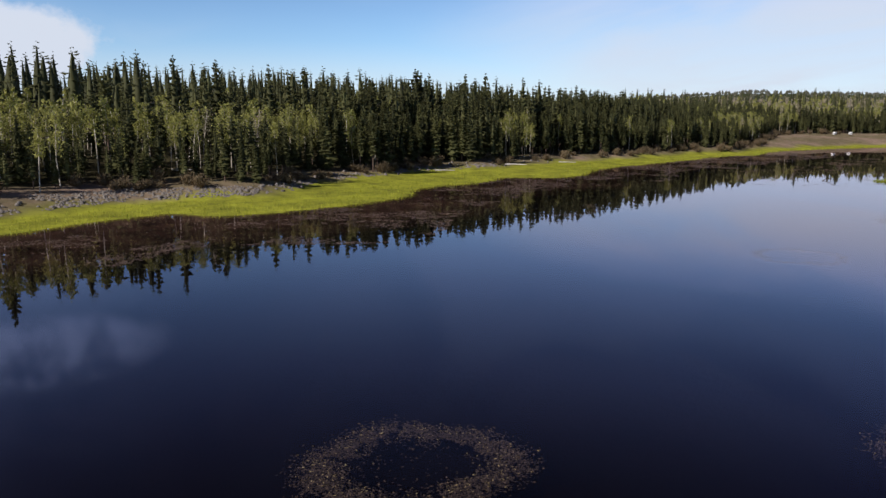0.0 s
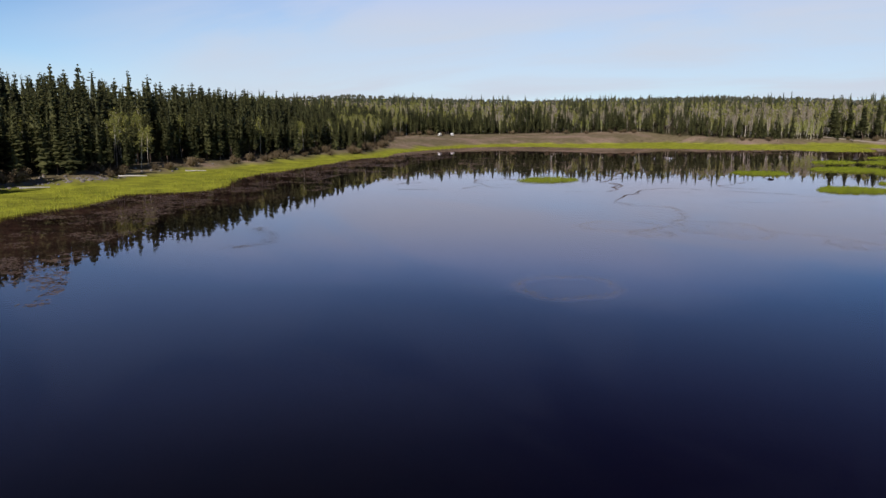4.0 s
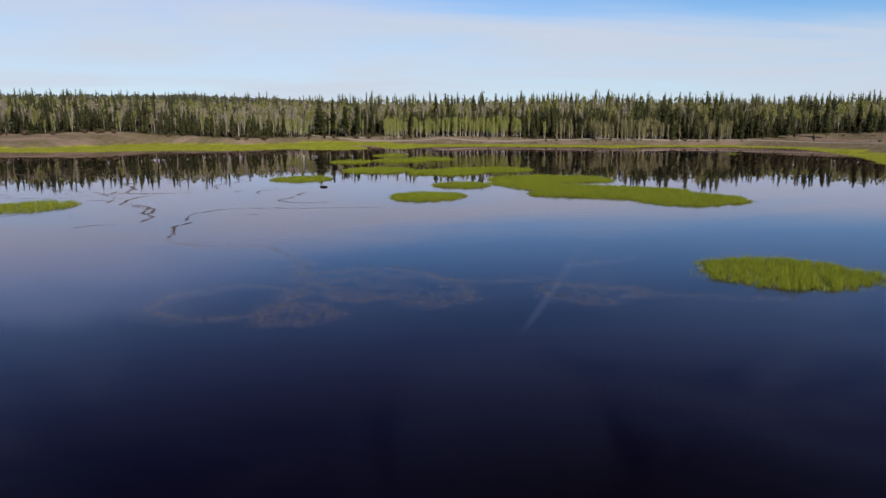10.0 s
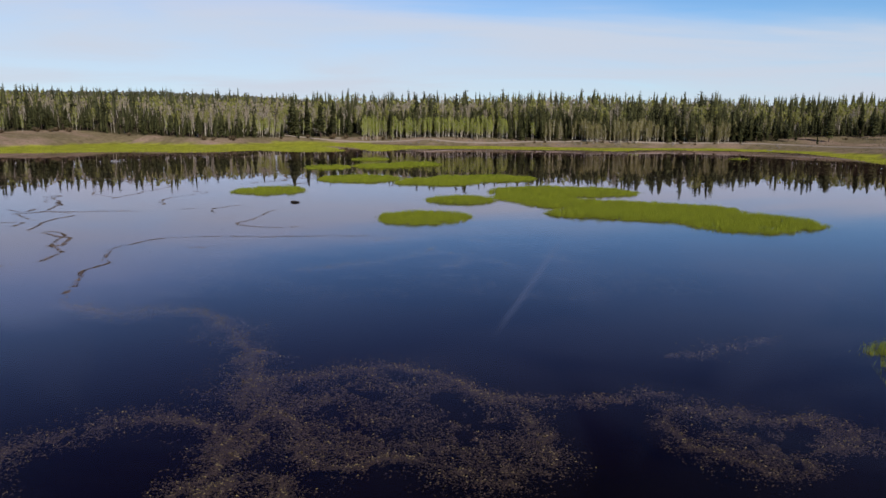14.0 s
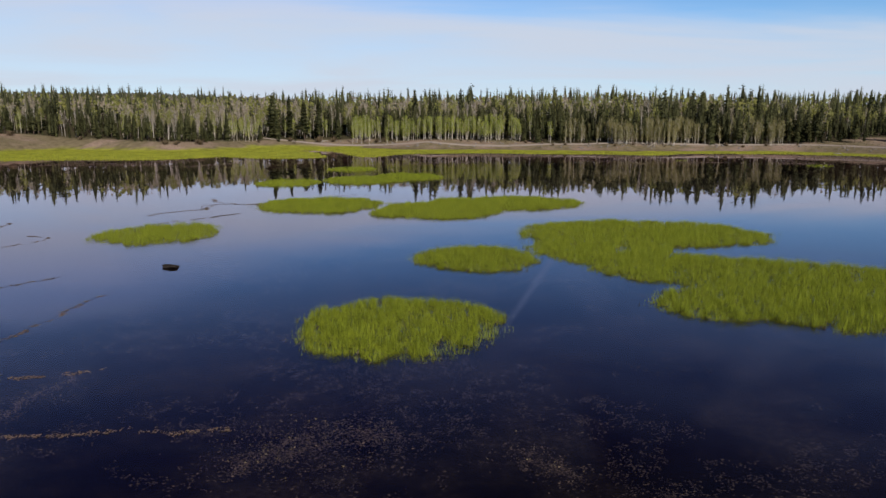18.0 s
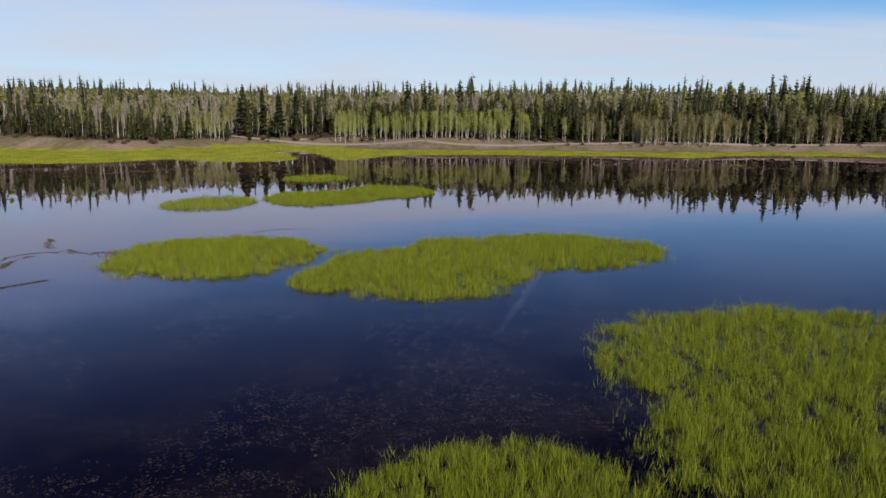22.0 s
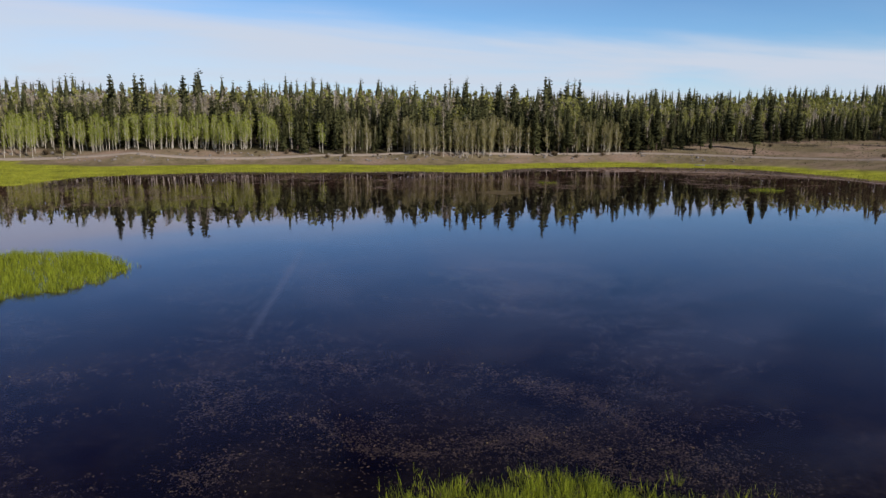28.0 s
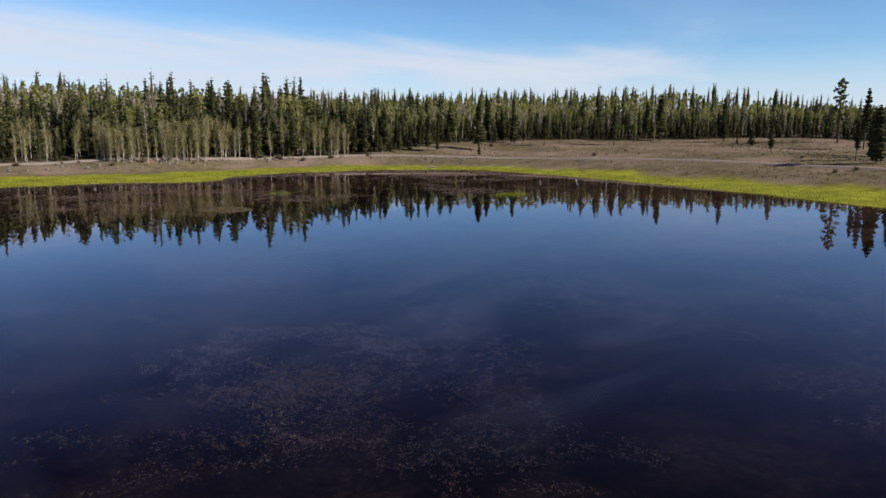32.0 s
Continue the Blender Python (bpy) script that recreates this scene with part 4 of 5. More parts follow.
for seed, (label, lobes, dense) in enumerate(ISLANDS):
    r = np.random.default_rng(100 + seed)
    x0, x1 = min(l[0] - l[2] for l in lobes) - 2, max(l[0] + l[2] for l in lobes) + 2
    y0, y1 = min(l[1] - l[3] for l in lobes) - 2, max(l[1] + l[3] for l in lobes) + 2
    near = dense > 85
    n = int((x1 - x0) * (y1 - y0) * dense * (3.3 if near else 1.9))
    px, py = r.uniform(x0, x1, n), r.uniform(y0, y1, n)
    f = lobe_field(lobes, px, py)
    gaps = drift(px, py, 0.55, 31 + seed) + 0.6 * drift(px, py, 1.4, 32 + seed)
    keep = (f > -0.11) & (r.random(n) < np.clip(f * 4.5, 0.045 if near else 0.02, 1)) & ((gaps > -0.95) | (r.random(n) < 0.15))
    px, py, f = px[keep], py[keep], f[keep]
    tuft = drift(px, py, 2.6, 61 + seed) + 0.6 * drift(px, py, 6.0, 62 + seed)
    keep = tuft + r.random(len(px)) > 0.28
    px, py, f, tuft = px[keep], py[keep], f[keep], tuft[keep]
    tall = (1 + 0.50 * tuft) * r.uniform(0.20, 0.54, len(px)) * np.clip(0.75 + f, 0.75, 1.15) * (1 + 0.22 * drift(px, py, 0.5, 41) + 0.15 * drift(px, py, 1.5, 42))
    root = tagged(new("sedge_island"), label, "sedge island", "sedge islands in the lake")
    v, t = blades(px, py, np.full(len(px), -0.05), tall, r.uniform(0.006, 0.013, len(px)) if near else r.uniform(0.012, 0.024, len(px)), seed, False, 0.60)
    tagged(under("sedge", tri_mesh("sedge", v, t, [BLADE]), root), kind="stuff")
    # brown tangle of old roots under the blades
    n2 = len(px) // 28
    pick = r.integers(0, len(px), n2)
    v, t = blades(px[pick] + r.normal(0, 0.2, n2), py[pick] + r.normal(0, 0.2, n2), np.full(n2, -0.03), r.uniform(0.05, 0.22, n2), r.uniform(0.03, 0.07, n2), seed + 50)
    tagged(under("root_mat", tri_mesh("root_mat", v, t, [WEED]), root, "brown tangle of old stems"), kind="stuff")

# sedge on the flats along the shore
r = np.random.default_rng(5)
fx, fy = r.uniform(-320, 190, 900000), r.uniform(-150, 440, 900000)
rough_keep = ((fx < -30) | (fy > 190))
fx, fy = fx[rough_keep], fy[rough_keep]
cell = 6.0
ix, iy = np.floor(fx / cell), np.floor(fy / cell)
cells, inv = np.unique(np.stack([ix, iy], 1), axis=0, return_inverse=True)
inv = np.ravel(inv)
cd, cw, ck = near_shore((cells[:, 0] + 0.5) * cell, (cells[:, 1] + 0.5) * cell)
near_cell = (cd > -6) & (cd < cw + 6)
sel = near_cell[inv]
fx, fy = fx[sel], fy[sel]
fd, fw, fk = near_shore(fx, fy)
ee = fd / fw
ragged = 0.10 * drift(fx, fy, 0.15, 51) + 0.08 * drift(fx, fy, 0.5, 52)
keep = (fd > -0.3) & (ee < np.where((fy > 290) & (fx > -40), 0.76, 0.92) + ragged) & (r.random(len(fx)) < np.clip(1.25 - 0.75 * ee, 0.1, 1))
fx, fy, fd, fw, fk, ee = (a[keep] for a in (fx, fy, fd, fw, fk, ee))
fz = np.maximum(ground_height(fx, fy, (fd, fw, fk)), -0.03)
tall = r.uniform(0.25, 0.55, len(fx)) * (1.1 - 0.6 * np.clip(ee, 0, 1))
v, t = blades(fx, fy, fz - 0.03, tall, r.uniform(0.03, 0.08, len(fx)), 77, False)
tagged(new("shore_sedge", tri_mesh("shore_sedge", v, t, [FRINGE])), "bright yellow-green sedge flat along the lake shore", "sedge", kind="stuff")


# ------------------------------------------------------------------ water weed
def flakes(px, py, pz, size, seed):
    """Small leafy scraps lying nearly flat."""
    r = np.random.default_rng(seed)
    n = len(px)
    a = r.uniform(0, 2 * np.pi, n)
    long_, wide = size * r.uniform(0.7, 1.6, n), size * r.uniform(0.2, 0.5, n)
    c, s = np.cos(a), np.sin(a)
    v = np.zeros((n, 4, 3))
    for k, (u, w) in enumerate(((-1, 0), (0.1, -1), (1, 0), (-0.1, 1))):
        v[:, k] = np.stack([px + c * long_ * u - s * wide * w, py + s * long_ * u + c * wide * w, pz + r.normal(0, 0.012, n)], 1)
    t = np.array([(0, 1, 2), (0, 2, 3)])
    return v.reshape(-1, 3), (np.arange(n)[:, None, None] * 4 + t).reshape(-1, 3)


def weed_bed(name, label, px, py, pz, size, seed, tips=0.03, mat=WEED):
    r = np.random.default_rng(seed)
    root = tagged(new(name), label, "water weed", "weed beds in the lake", "stuff" if len(px) > 20000 else "")
    v, t = flakes(px, py, pz, size, seed)
    tagged(under("weed_foliage", tri_mesh("weed_foliage", v, t, [mat]), root), kind="stuff")
    pick = r.random(len(px)) < tips
    if pick.sum() > 3:
        v, t = flakes(px[pick], py[pick], np.full(pick.sum(), 0.015), size * 0.8, seed + 1)
        tagged(under("dry_weed", tri_mesh("dry_weed", v, t, [WEED_TIP]), root, "pale dry weed tips above the water"), kind="stuff")


def ring_bed(cx, cy, rx, ry, turn_deg, band, dense, seed, arc=(0, 360), fill=0.0):
    """A ring of weed: centre, radii, turn, width of the band, scraps a square metre, part of the round that it fills."""
    r = np.random.default_rng(seed)
    n = int(6.283 * math.sqrt((rx * rx + ry * ry) / 2) * band * dense * (arc[1] - arc[0]) / 360)
    a = np.radians(r.uniform(*arc, n))
    out = 1 + r.normal(0, 0.38, n) * band / ((rx + ry) / 2) + 0.20 * np.array([noise.noise(Vector((math.cos(q) * 1.7, math.sin(q) * 1.7, seed))) for q in a])
    if fill:
        inner = r.random(n) < fill
        out = np.where(inner, np.sqrt(r.random(n)), out)
    u, w = rx * out * np.cos(a), ry * out * np.sin(a)
    c, s = math.cos(radians(turn_deg)), math.sin(radians(turn_deg))
    px, py = cx + c * u - s * w, cy + s * u + c * w
    keep = drift(px, py, 0.9, seed) * 0.5 + 0.7 * drift(px, py, 2.8, seed + 1) > -0.50
    return px[keep], py[keep]


RINGS = [(0.2, -1.6, 3.8, 3.9, 0, 0.85, 420, (0, 360), 0.06), (29.6, -48.7, 3.1, 3.5, 0, 1.3, 420, (0, 360), 0.02), (36.5, -27.0, 3.3, 3.7, 0, 1.4, 300, (0, 360), 0.1)]
for k, (cx, cy, rx, ry, tn, band, dense, arc, fill) in enumerate(RINGS):
    px, py = ring_bed(cx, cy, rx, ry, tn, band, dense, 300 + k, arc, fill)
    weed_bed("weed_ring", "ring of brown water weed just under the surface", px, py, -0.02 - np.random.default_rng(k).random(len(px)) * 0.16, 0.055, 400 + k, 0.05)


def weed_band(seed, width, dense, *points, closed=False, fill=0, tips=0.055):
    """A fuzzy band of sunken weed along a smooth line; closed bands may be filled loosely, so many scraps a square metre."""
    r = np.random.default_rng(seed)
    if closed:
        line = rounded(points, 12)
        line = np.concatenate([line, line[:1]])
    else:
        p = np.array(points, float)
        u = np.linspace(0, len(p) - 1, 14 * len(p))
        line = np.stack([np.convolve(np.pad(np.interp(u, np.arange(len(p)), p[:, k]), 5, "edge"), np.ones(11) / 11, "valid") for k in (0, 1)], 1)
    run = np.concatenate([[0], np.cumsum(np.hypot(*np.diff(line, axis=0).T))])
    n = int(1.3 * run[-1] * width * dense)
    at = r.uniform(0, run[-1], n)
    thick = width * (1.15 + 0.75 * drift(at, at * 0, 0.40, seed))
    off = thick * np.clip(r.normal(0, 0.62, n), -1.2, 1.2)
    a = r.uniform(0, 6.283, n)
    px = np.interp(at, run, line[:, 0]) + off * np.cos(a)
    py = np.interp(at, run, line[:, 1]) + off * np.sin(a)
    if fill:
        lo, hi = line.min(0), line.max(0)
        m = int(np.prod(hi - lo) * fill)
        fx, fy = r.uniform(lo[0], hi[0], m), r.uniform(lo[1], hi[1], m)
        inside = np.zeros(m, bool)
        for (ax, ay), (bx, by) in zip(line, line[1:]):
            if ay != by:
                inside ^= ((ay > fy) != (by > fy)) & (fx < (bx - ax) * (fy - ay) / (by - ay) + ax)
        inside &= drift(fx, fy, 0.55, seed + 4) + 0.6 * drift(fx, fy, 1.6, seed + 5) > -0.15
        px, py = np.append(px, fx[inside]), np.append(py, fy[inside])
    px, py = px + 0.45 * drift(px, py, 0.35, seed + 1) + 0.35 * drift(px, py, 1.0, seed + 8), py + 0.45 * drift(px, py, 0.35, seed + 2) + 0.35 * drift(px, py, 1.0, seed + 9)
    keep = 0.5 * drift(px, py, 1.1, seed) + 0.7 * drift(px, py, 3.1, seed + 1) > -0.55
    px, py = px[keep], py[keep]
    weed_bed("weed_band", "winding band of brown water weed just under the surface", px, py, -0.015 - r.random(len(px)) * 0.15, 0.052, seed + 7, tips)


weed_band(3000, 1.1, 330, (-16.9, 28.6), (-17.2, 31.5), (-16.2, 34.1), (-13.9, 35.6), (-10.5, 35.6), (-8.9, 33.1), (-9.4, 30.4), (-10.4, 28.0), (-12.4, 26.8), (-14.8, 26.8), closed=True)
weed_band(3020, 1.2, 300, (-9.2, 29.8), (-7.6, 31.2), (-5.6, 29.8), (-5.0, 28.1), (-6.2, 26.6), (-7.5, 25.9), (-9.2, 26.7), closed=True, fill=170)
weed_band(3040, 1.6, 300, (-8.4, 32.4), (-8.9, 37.2), (-10.5, 41.3), (-11.2, 45.6), (-14.3, 50.8), (-16.8, 54.0), (-19.8, 53.9), (-23.0, 53.3), (-26.6, 56.3))
weed_band(3060, 0.9, 330, (-9.4, 40.6), (-7.0, 36.4), (-5.9, 32.8), (-4.7, 31.6), (-2.7, 32.1), (-1.1, 31.9), (1.2, 30.6), (3.0, 31.7), (3.8, 33.2), (3.3, 36.0), (2.1, 38.3), (0.2, 40.9), (-1.8, 43.1), (-4.6, 42.9), (-7.1, 41.3), closed=True, fill=150)
weed_band(3080, 0.8, 300, (-4.6, 32.9), (-1.7, 33.6), (0.8, 32.6))
weed_band(3100, 0.8, 330, (0.5, 40.3), (3.0, 38.8), (5.4, 38.2), (8.7, 38.9), (10.4, 39.8))
weed_band(3120, 0.9, 330, (9.1, 36.1), (9.5, 33.5), (11.2, 31.8), (14.0, 32.7), (16.3, 33.6), (17.0, 35.1), (16.2, 36.1), (14.1, 35.8), (12.5, 37.1), (10.1, 37.1), closed=True, fill=230)
weed_band(3140, 0.7, 300, (17.2, 34.7), (18.4, 34.0), (21.5, 33.7), (27, 33))
weed_band(3160, 1.0, 170, (12.0, 44.8), (15.4, 46.4), (19.2, 48.1))

# looser mats farther north
weed_band(4000, 1.7, 120, (-11.8, 67.8), (-9.9, 69.5), (-7.2, 71), (-4.9, 73.1), (-2.8, 75.5), (-0.3, 76.8), (1.3, 74.3), (1.8, 71.1), (-0.6, 68.8), tips=0.02)
weed_band(4020, 1.3, 110, (-11.5, 74.4), (-10.3, 75.5), tips=0.02)
weed_band(4040, 1.6, 100, (2.9, 73.4), (5.3, 71.5), (6, 68.9), tips=0.02)
weed_band(4060, 1.6, 110, (-8.7, 82.6), (-5.4, 84.9), (-1.7, 86.8), tips=0.02)
weed_band(4080, 1.6, 80, (9.1, 75.6), (11.1, 72.9), (14, 71.4), tips=0.02)
weed_band(4100, 1.2, 90, (1.8, 85.1), (4.5, 82), tips=0.02)
weed_band(4120, 1.5, 80, (-25.2, 83.7), (-21.9, 84.7), (-19.6, 85.6), (-18.9, 88.7), (-18.2, 93.3), tips=0.02)
weed_band(4140, 2, 110, (6.7, 183.7), (7.9, 179.7), (10.3, 178.1), (13.7, 178.9), (15.2, 177.9), (16.4, 175.3), (18.2, 173.8), tips=0.02)
weed_band(4160, 1.7, 110, (15.5, 186.6), (17, 183.2), (18.7, 180.8), (18.4, 177.3), (19.5, 174.9), (19.6, 173.1), tips=0.02)
weed_band(4180, 1.6, 90, (6.4, 190.2), (8.5, 189.8), (10.7, 187.4), tips=0.02)
weed_band(4200, 1.8, 80, (1.4, 188.7), (3.3, 188.6), (4.9, 185.6), (2.5, 184.6), tips=0.02)
weed_band(4220, 1.8, 80, (-5, 190.2), (-3.6, 192.4), (-1.8, 191), tips=0.02)
weed_band(4240, 1.8, 90, (1.7, 180.1), (3.6, 178.8), (4.5, 180.4), tips=0.02)
weed_band(4260, 1.8, 90, (22.1, 209.9), (25.1, 208.5), (25.3, 203.1), (23.8, 198.1), (20.8, 194.7), tips=0.02)


def strand(seed, width, dense, *points, floating=0.03, mat=WEED, size=0.07, broken=-0.30, wander=2.2):
    """A winding line of weed through a few points."""
    r = np.random.default_rng(seed)
    p = np.array(points, float)
    u = np.linspace(0, len(p) - 1, 24 * len(p))
    lines = [np.interp(u, np.arange(len(p)), p[:, k]) for k in (0, 1)]
    lines = [np.convolve(np.pad(a, 10, "edge"), np.ones(21) / 21, "valid") for a in lines]
    length = np.hypot(np.diff(lines[0]), np.diff(lines[1])).sum()
    if mat is RED_WEED:
        width, dense, size = width * 0.6, dense * 1.8, size * 0.75
    n = int(length * width * dense)
    at = r.uniform(0, len(u) - 1, n)
    px, py = np.interp(at, np.arange(len(u)), lines[0]), np.interp(at, np.arange(len(u)), lines[1])
    px = px + wander * drift(px, py, 0.16, seed) + r.normal(0, 0.33, n) * width
    py = py + wander * drift(px, py, 0.16, seed + 3) + r.normal(0, 0.33, n) * width
    px, py = px + 0.4 * drift(px, py, 0.6, seed + 11), py + 0.4 * drift(px, py, 0.6, seed + 12)
    keep = 0.6 * drift(px, py, 0.22, seed + 5) + 0.9 * drift(px, py, 1.8, seed + 6) > broken
    px, py = px[keep], py[keep]
    weed_bed("weed_strand", "winding strand of brown weed at the water surface", px, py, (0.005 + r.random(len(px)) * 0.012) if mat is RED_WEED else (0.014 - r.random(len(px)) * 0.07), size, seed + 9, floating, mat)


def curl(seed, *points):
    """A broken surface line of weed in the western shallows."""
    strand(seed, 0.6, 95, *points, floating=0.10, size=0.09, mat=RED_WEED, broken=-0.22, wander=0.5)


curl(1990, (-26.6, 56.3), (-28.6, 60.3), (-30.1, 65.5), (-29.7, 70.8), (-33.2, 76.6), (-31.4, 83.1), (-25.5, 85.0), (-18.3, 85.6), (-8, 86))
curl(2000, (-66.5, 105.1), (-61.3, 105.2), (-56.7, 106.3), (-49.4, 104.3))
curl(2012, (-56.6, 93.8), (-53, 95.9))
curl(2024, (-47.5, 88), (-42.4, 84.5), (-40.1, 83.6), (-39.2, 79.1), (-40.5, 78.2), (-37, 75.4), (-36.9, 70.2))
curl(2036, (-66.1, 125), (-64.1, 127.9), (-62.1, 118.3), (-56.6, 113.5), (-55.9, 109))
curl(2048, (-53.8, 123.1), (-53.3, 130.3), (-51.9, 144.7), (-58.4, 147.4))
curl(2060, (-41.8, 113.7), (-45.4, 123.2), (-43.6, 126.8), (-41.1, 134.5), (-45.2, 136))
curl(2072, (-39, 109.2), (-35.9, 110.9))
curl(2084, (-31.4, 105.6), (-33.5, 110.9), (-30.9, 115.1))
curl(2096, (-24.8, 109.9), (-25, 100.8), (-26, 95), (-22, 92.1), (-17.1, 93.4))
weed_band(2108, 1.8, 110, (-7.5, 84.9), (-2.9, 86.7))
weed_band(2120, 1.8, 110, (-13.2, 67), (-11.2, 68.8), (-7.8, 70.2))
weed_band(2132, 1.8, 110, (-3.7, 75.7), (-1.2, 79.5))
curl(2144, (-26.1, 77.8), (-24.1, 78.4))
curl(2156, (-42.9, 65.6), (-41.3, 66.7), (-37.9, 69))
curl(2168, (-47.5, 88), (-48.8, 93.8), (-50.7, 98.1), (-49.4, 101.9))
curl(2180, (-68.6, 47.8), (-65.6, 50.9), (-63, 54.4))
curl(2192, (-60.7, 57.1), (-60.7, 62.7), (-63.6, 68.8), (-69.9, 73.1), (-73, 80.1))
curl(2204, (-87.5, 77.3), (-86.6, 82.6), (-87.2, 90.4), (-83.2, 97.4), (-85.2, 102.6), (-80.2, 105.7))
curl(2216, (-76.7, 95.4), (-74, 104.2))
curl(2228, (-72, 82.4), (-64.7, 82))
curl(2240, (-60, 68), (-59.7, 71.4), (-55.5, 76.4), (-47.4, 76.5))
curl(2252, (-75.6, 117.5), (-68.8, 110.4), (-58.8, 105.9))
curl(2264, (-64.9, 125.8), (-57.7, 116.1), (-55.8, 106.6))
curl(2276, (-47.4, 89.6), (-41.2, 86.2), (-40.4, 78.2))
curl(2288, (-76.4, 55.6), (-78.1, 60.1), (-76.9, 64))
curl(2300, (-91.6, 71.1), (-90.5, 74.6))
strand(600, 1.3, 52, (-100, 80), (-94, 96), (-100, 112), (-112, 120), (-108, 134), (-92, 138), (-80, 128), floating=0.15, size=0.12, mat=RED_WEED, broken=-0.10)
strand(610, 1.4, 52, (-132, 140), (-118, 150), (-96, 152), (-84, 166), (-66, 160), (-58, 146), floating=0.15, size=0.12, mat=RED_WEED, broken=-0.10)
strand(650, 1.8, 110, (-34, -8), (-32.5, -5), (-40, 1), (-45, 3))


# many short curls of weed in the western shallows
q = np.random.default_rng(61)
for k in range(26):
    x, y, way = q.uniform(-125, -30), q.uniform(85, 175), q.uniform(0, 6.283)
    bend, pts = q.uniform(-0.9, 0.9), []
    for _ in range(q.integers(4, 8)):
        pts.append((x, y))
        way += bend + q.normal(0, 0.45)
        x, y = x + 6.0 * math.cos(way), y + 6.0 * math.sin(way)
    strand(800 + 12 * k, q.uniform(0.35, 0.9), 80, *pts, floating=0.15, size=0.11, mat=RED_WEED, broken=-0.10)


def weed_field(seed, x0, x1, y0, y1, dense, test, cut, depth, size, label, mat=WEED, tips=0.0, scale=0.16):
    """Drifts of weed over an area, where test(x, y) allows them."""
    r = np.random.default_rng(seed)
    n = int((x1 - x0) * (y1 - y0) * dense)
    px, py = np.repeat(r.uniform(x0, x1, n // 9), 9), np.repeat(r.uniform(y0, y1, n // 9), 9)
    n = len(px)
    px, py = px + r.normal(0, 2.4 * size, n), py + r.normal(0, 2.4 * size, n)
    f = drift(px, py, scale, seed) + 0.7 * drift(px, py, scale * 2.6, seed + 1) + 0.4 * drift(px, py, scale * 8, seed + 2)
    keep = (f > cut + 0.4 * r.random(n)) & test(px, py)
    px, py = px[keep], py[keep]
    weed_bed("weed_drift", label, px, py, depth[0] + (depth[1] - depth[0]) * r.random(len(px)), size, seed + 3, tips, mat)


def deep_enough(x, y):
    hole = ((x - 27) / 3.6) ** 2 + ((y - 205) / 3.2) ** 2
    return (near_shore(x, y)[0] < -12) & (hole > 1)


weed_field(700, -30, 78, 165, 238, 36, deep_enough, -0.02, (-0.22, -0.05), 0.056, "drifts of brown weed under shallow water", SUNK_WEED, tips=0.0, scale=0.12)
round_hole = lambda x, y: np.abs(np.hypot((x - 27) / 1.15, y - 205) - 4.6 - 1.2 * drift(x, y, 0.5, 9)) < 1.6
weed_field(710, 18, 36, 197, 213, 120, round_hole, -0.6, (-0.16, -0.03), 0.060, "brown weed round a dark hole in the lake bed", SUNK_WEED, tips=0.0, scale=0.5)
weed_field(720, -30, 30, 58, 150, 36, deep_enough, 0.04, (-0.22, -0.05), 0.056, "drifts of brown weed under shallow water", SUNK_WEED, tips=0.0)
shore_w = lambda x, y: ((dd := near_shore(x, y)[0]) < 0) & (dd > -24 - 8 * drift(x, y, 0.05, 3))
weed_field(740, -190, -15, -110, 170, 14, shore_w, 0.02, (-0.004, 0.016), 0.19, "red-brown floating weed along the shore", RED_WEED, 0.01, 0.10)
shore_n = lambda x, y: ((dd := near_shore(x, y)[0]) < 0) & (dd > -48)
weed_field(760, -20, 150, 262, 338, 9, shore_n, 0.15, (-0.01, 0.012), 0.22, "thin red-brown weed film before the far shore", RED_WEED, 0.0, 0.07)
shore_strip = lambda x, y: ((dd := near_shore(x, y)[0]) < 0.2) & (dd > -9 - 4 * drift(x, y, 0.08, 4))
weed_field(770, -20, 150, 290, 340, 13, shore_strip, -0.75, (0.0, 0.014), 0.20, "dark brown weed film along the far waterline", WEED, 0.0, 0.10)
weed_field(780, -210, -60, 120, 300, 5, shore_n, 0.25, (-0.01, 0.012), 0.26, "thin red-brown weed film before the far shore", RED_WEED, 0.0, 0.06)
patch_at = lambda x, y: ((x - 53.8) / 3.4) ** 2 + ((y - 268) / 3.6) ** 2 < 1 + 0.5 * drift(x, y, 0.6, 8)
weed_field(790, 49, 59, 263, 273, 120, patch_at, -0.9, (0.0, 0.05), 0.13, "orange-brown patch of floating dead weed", WEED_TIP)


# ------------------------------------------------------------------ the bank
def lumpy(seed, squash=0.7, grain=0.28):
    """A weathered stone of about unit size."""
    bm = bmesh.new()
    bmesh.ops.create_icosphere(bm, subdivisions=2, radius=0.5)
    for v in bm.verts:
        n = noise.noise(v.co * 2.1 + Vector((seed * 3.7, 0, 0))) + 0.5 * noise.noise(v.co * 5 + Vector((0, seed * 2.9, 0)))
        v.co *= 1 + grain * n
        v.co.z *= squash
    return bm


def on_bank(x, y):
    return float(ground_height([x], [y], near_shore([x], [y]))[0])


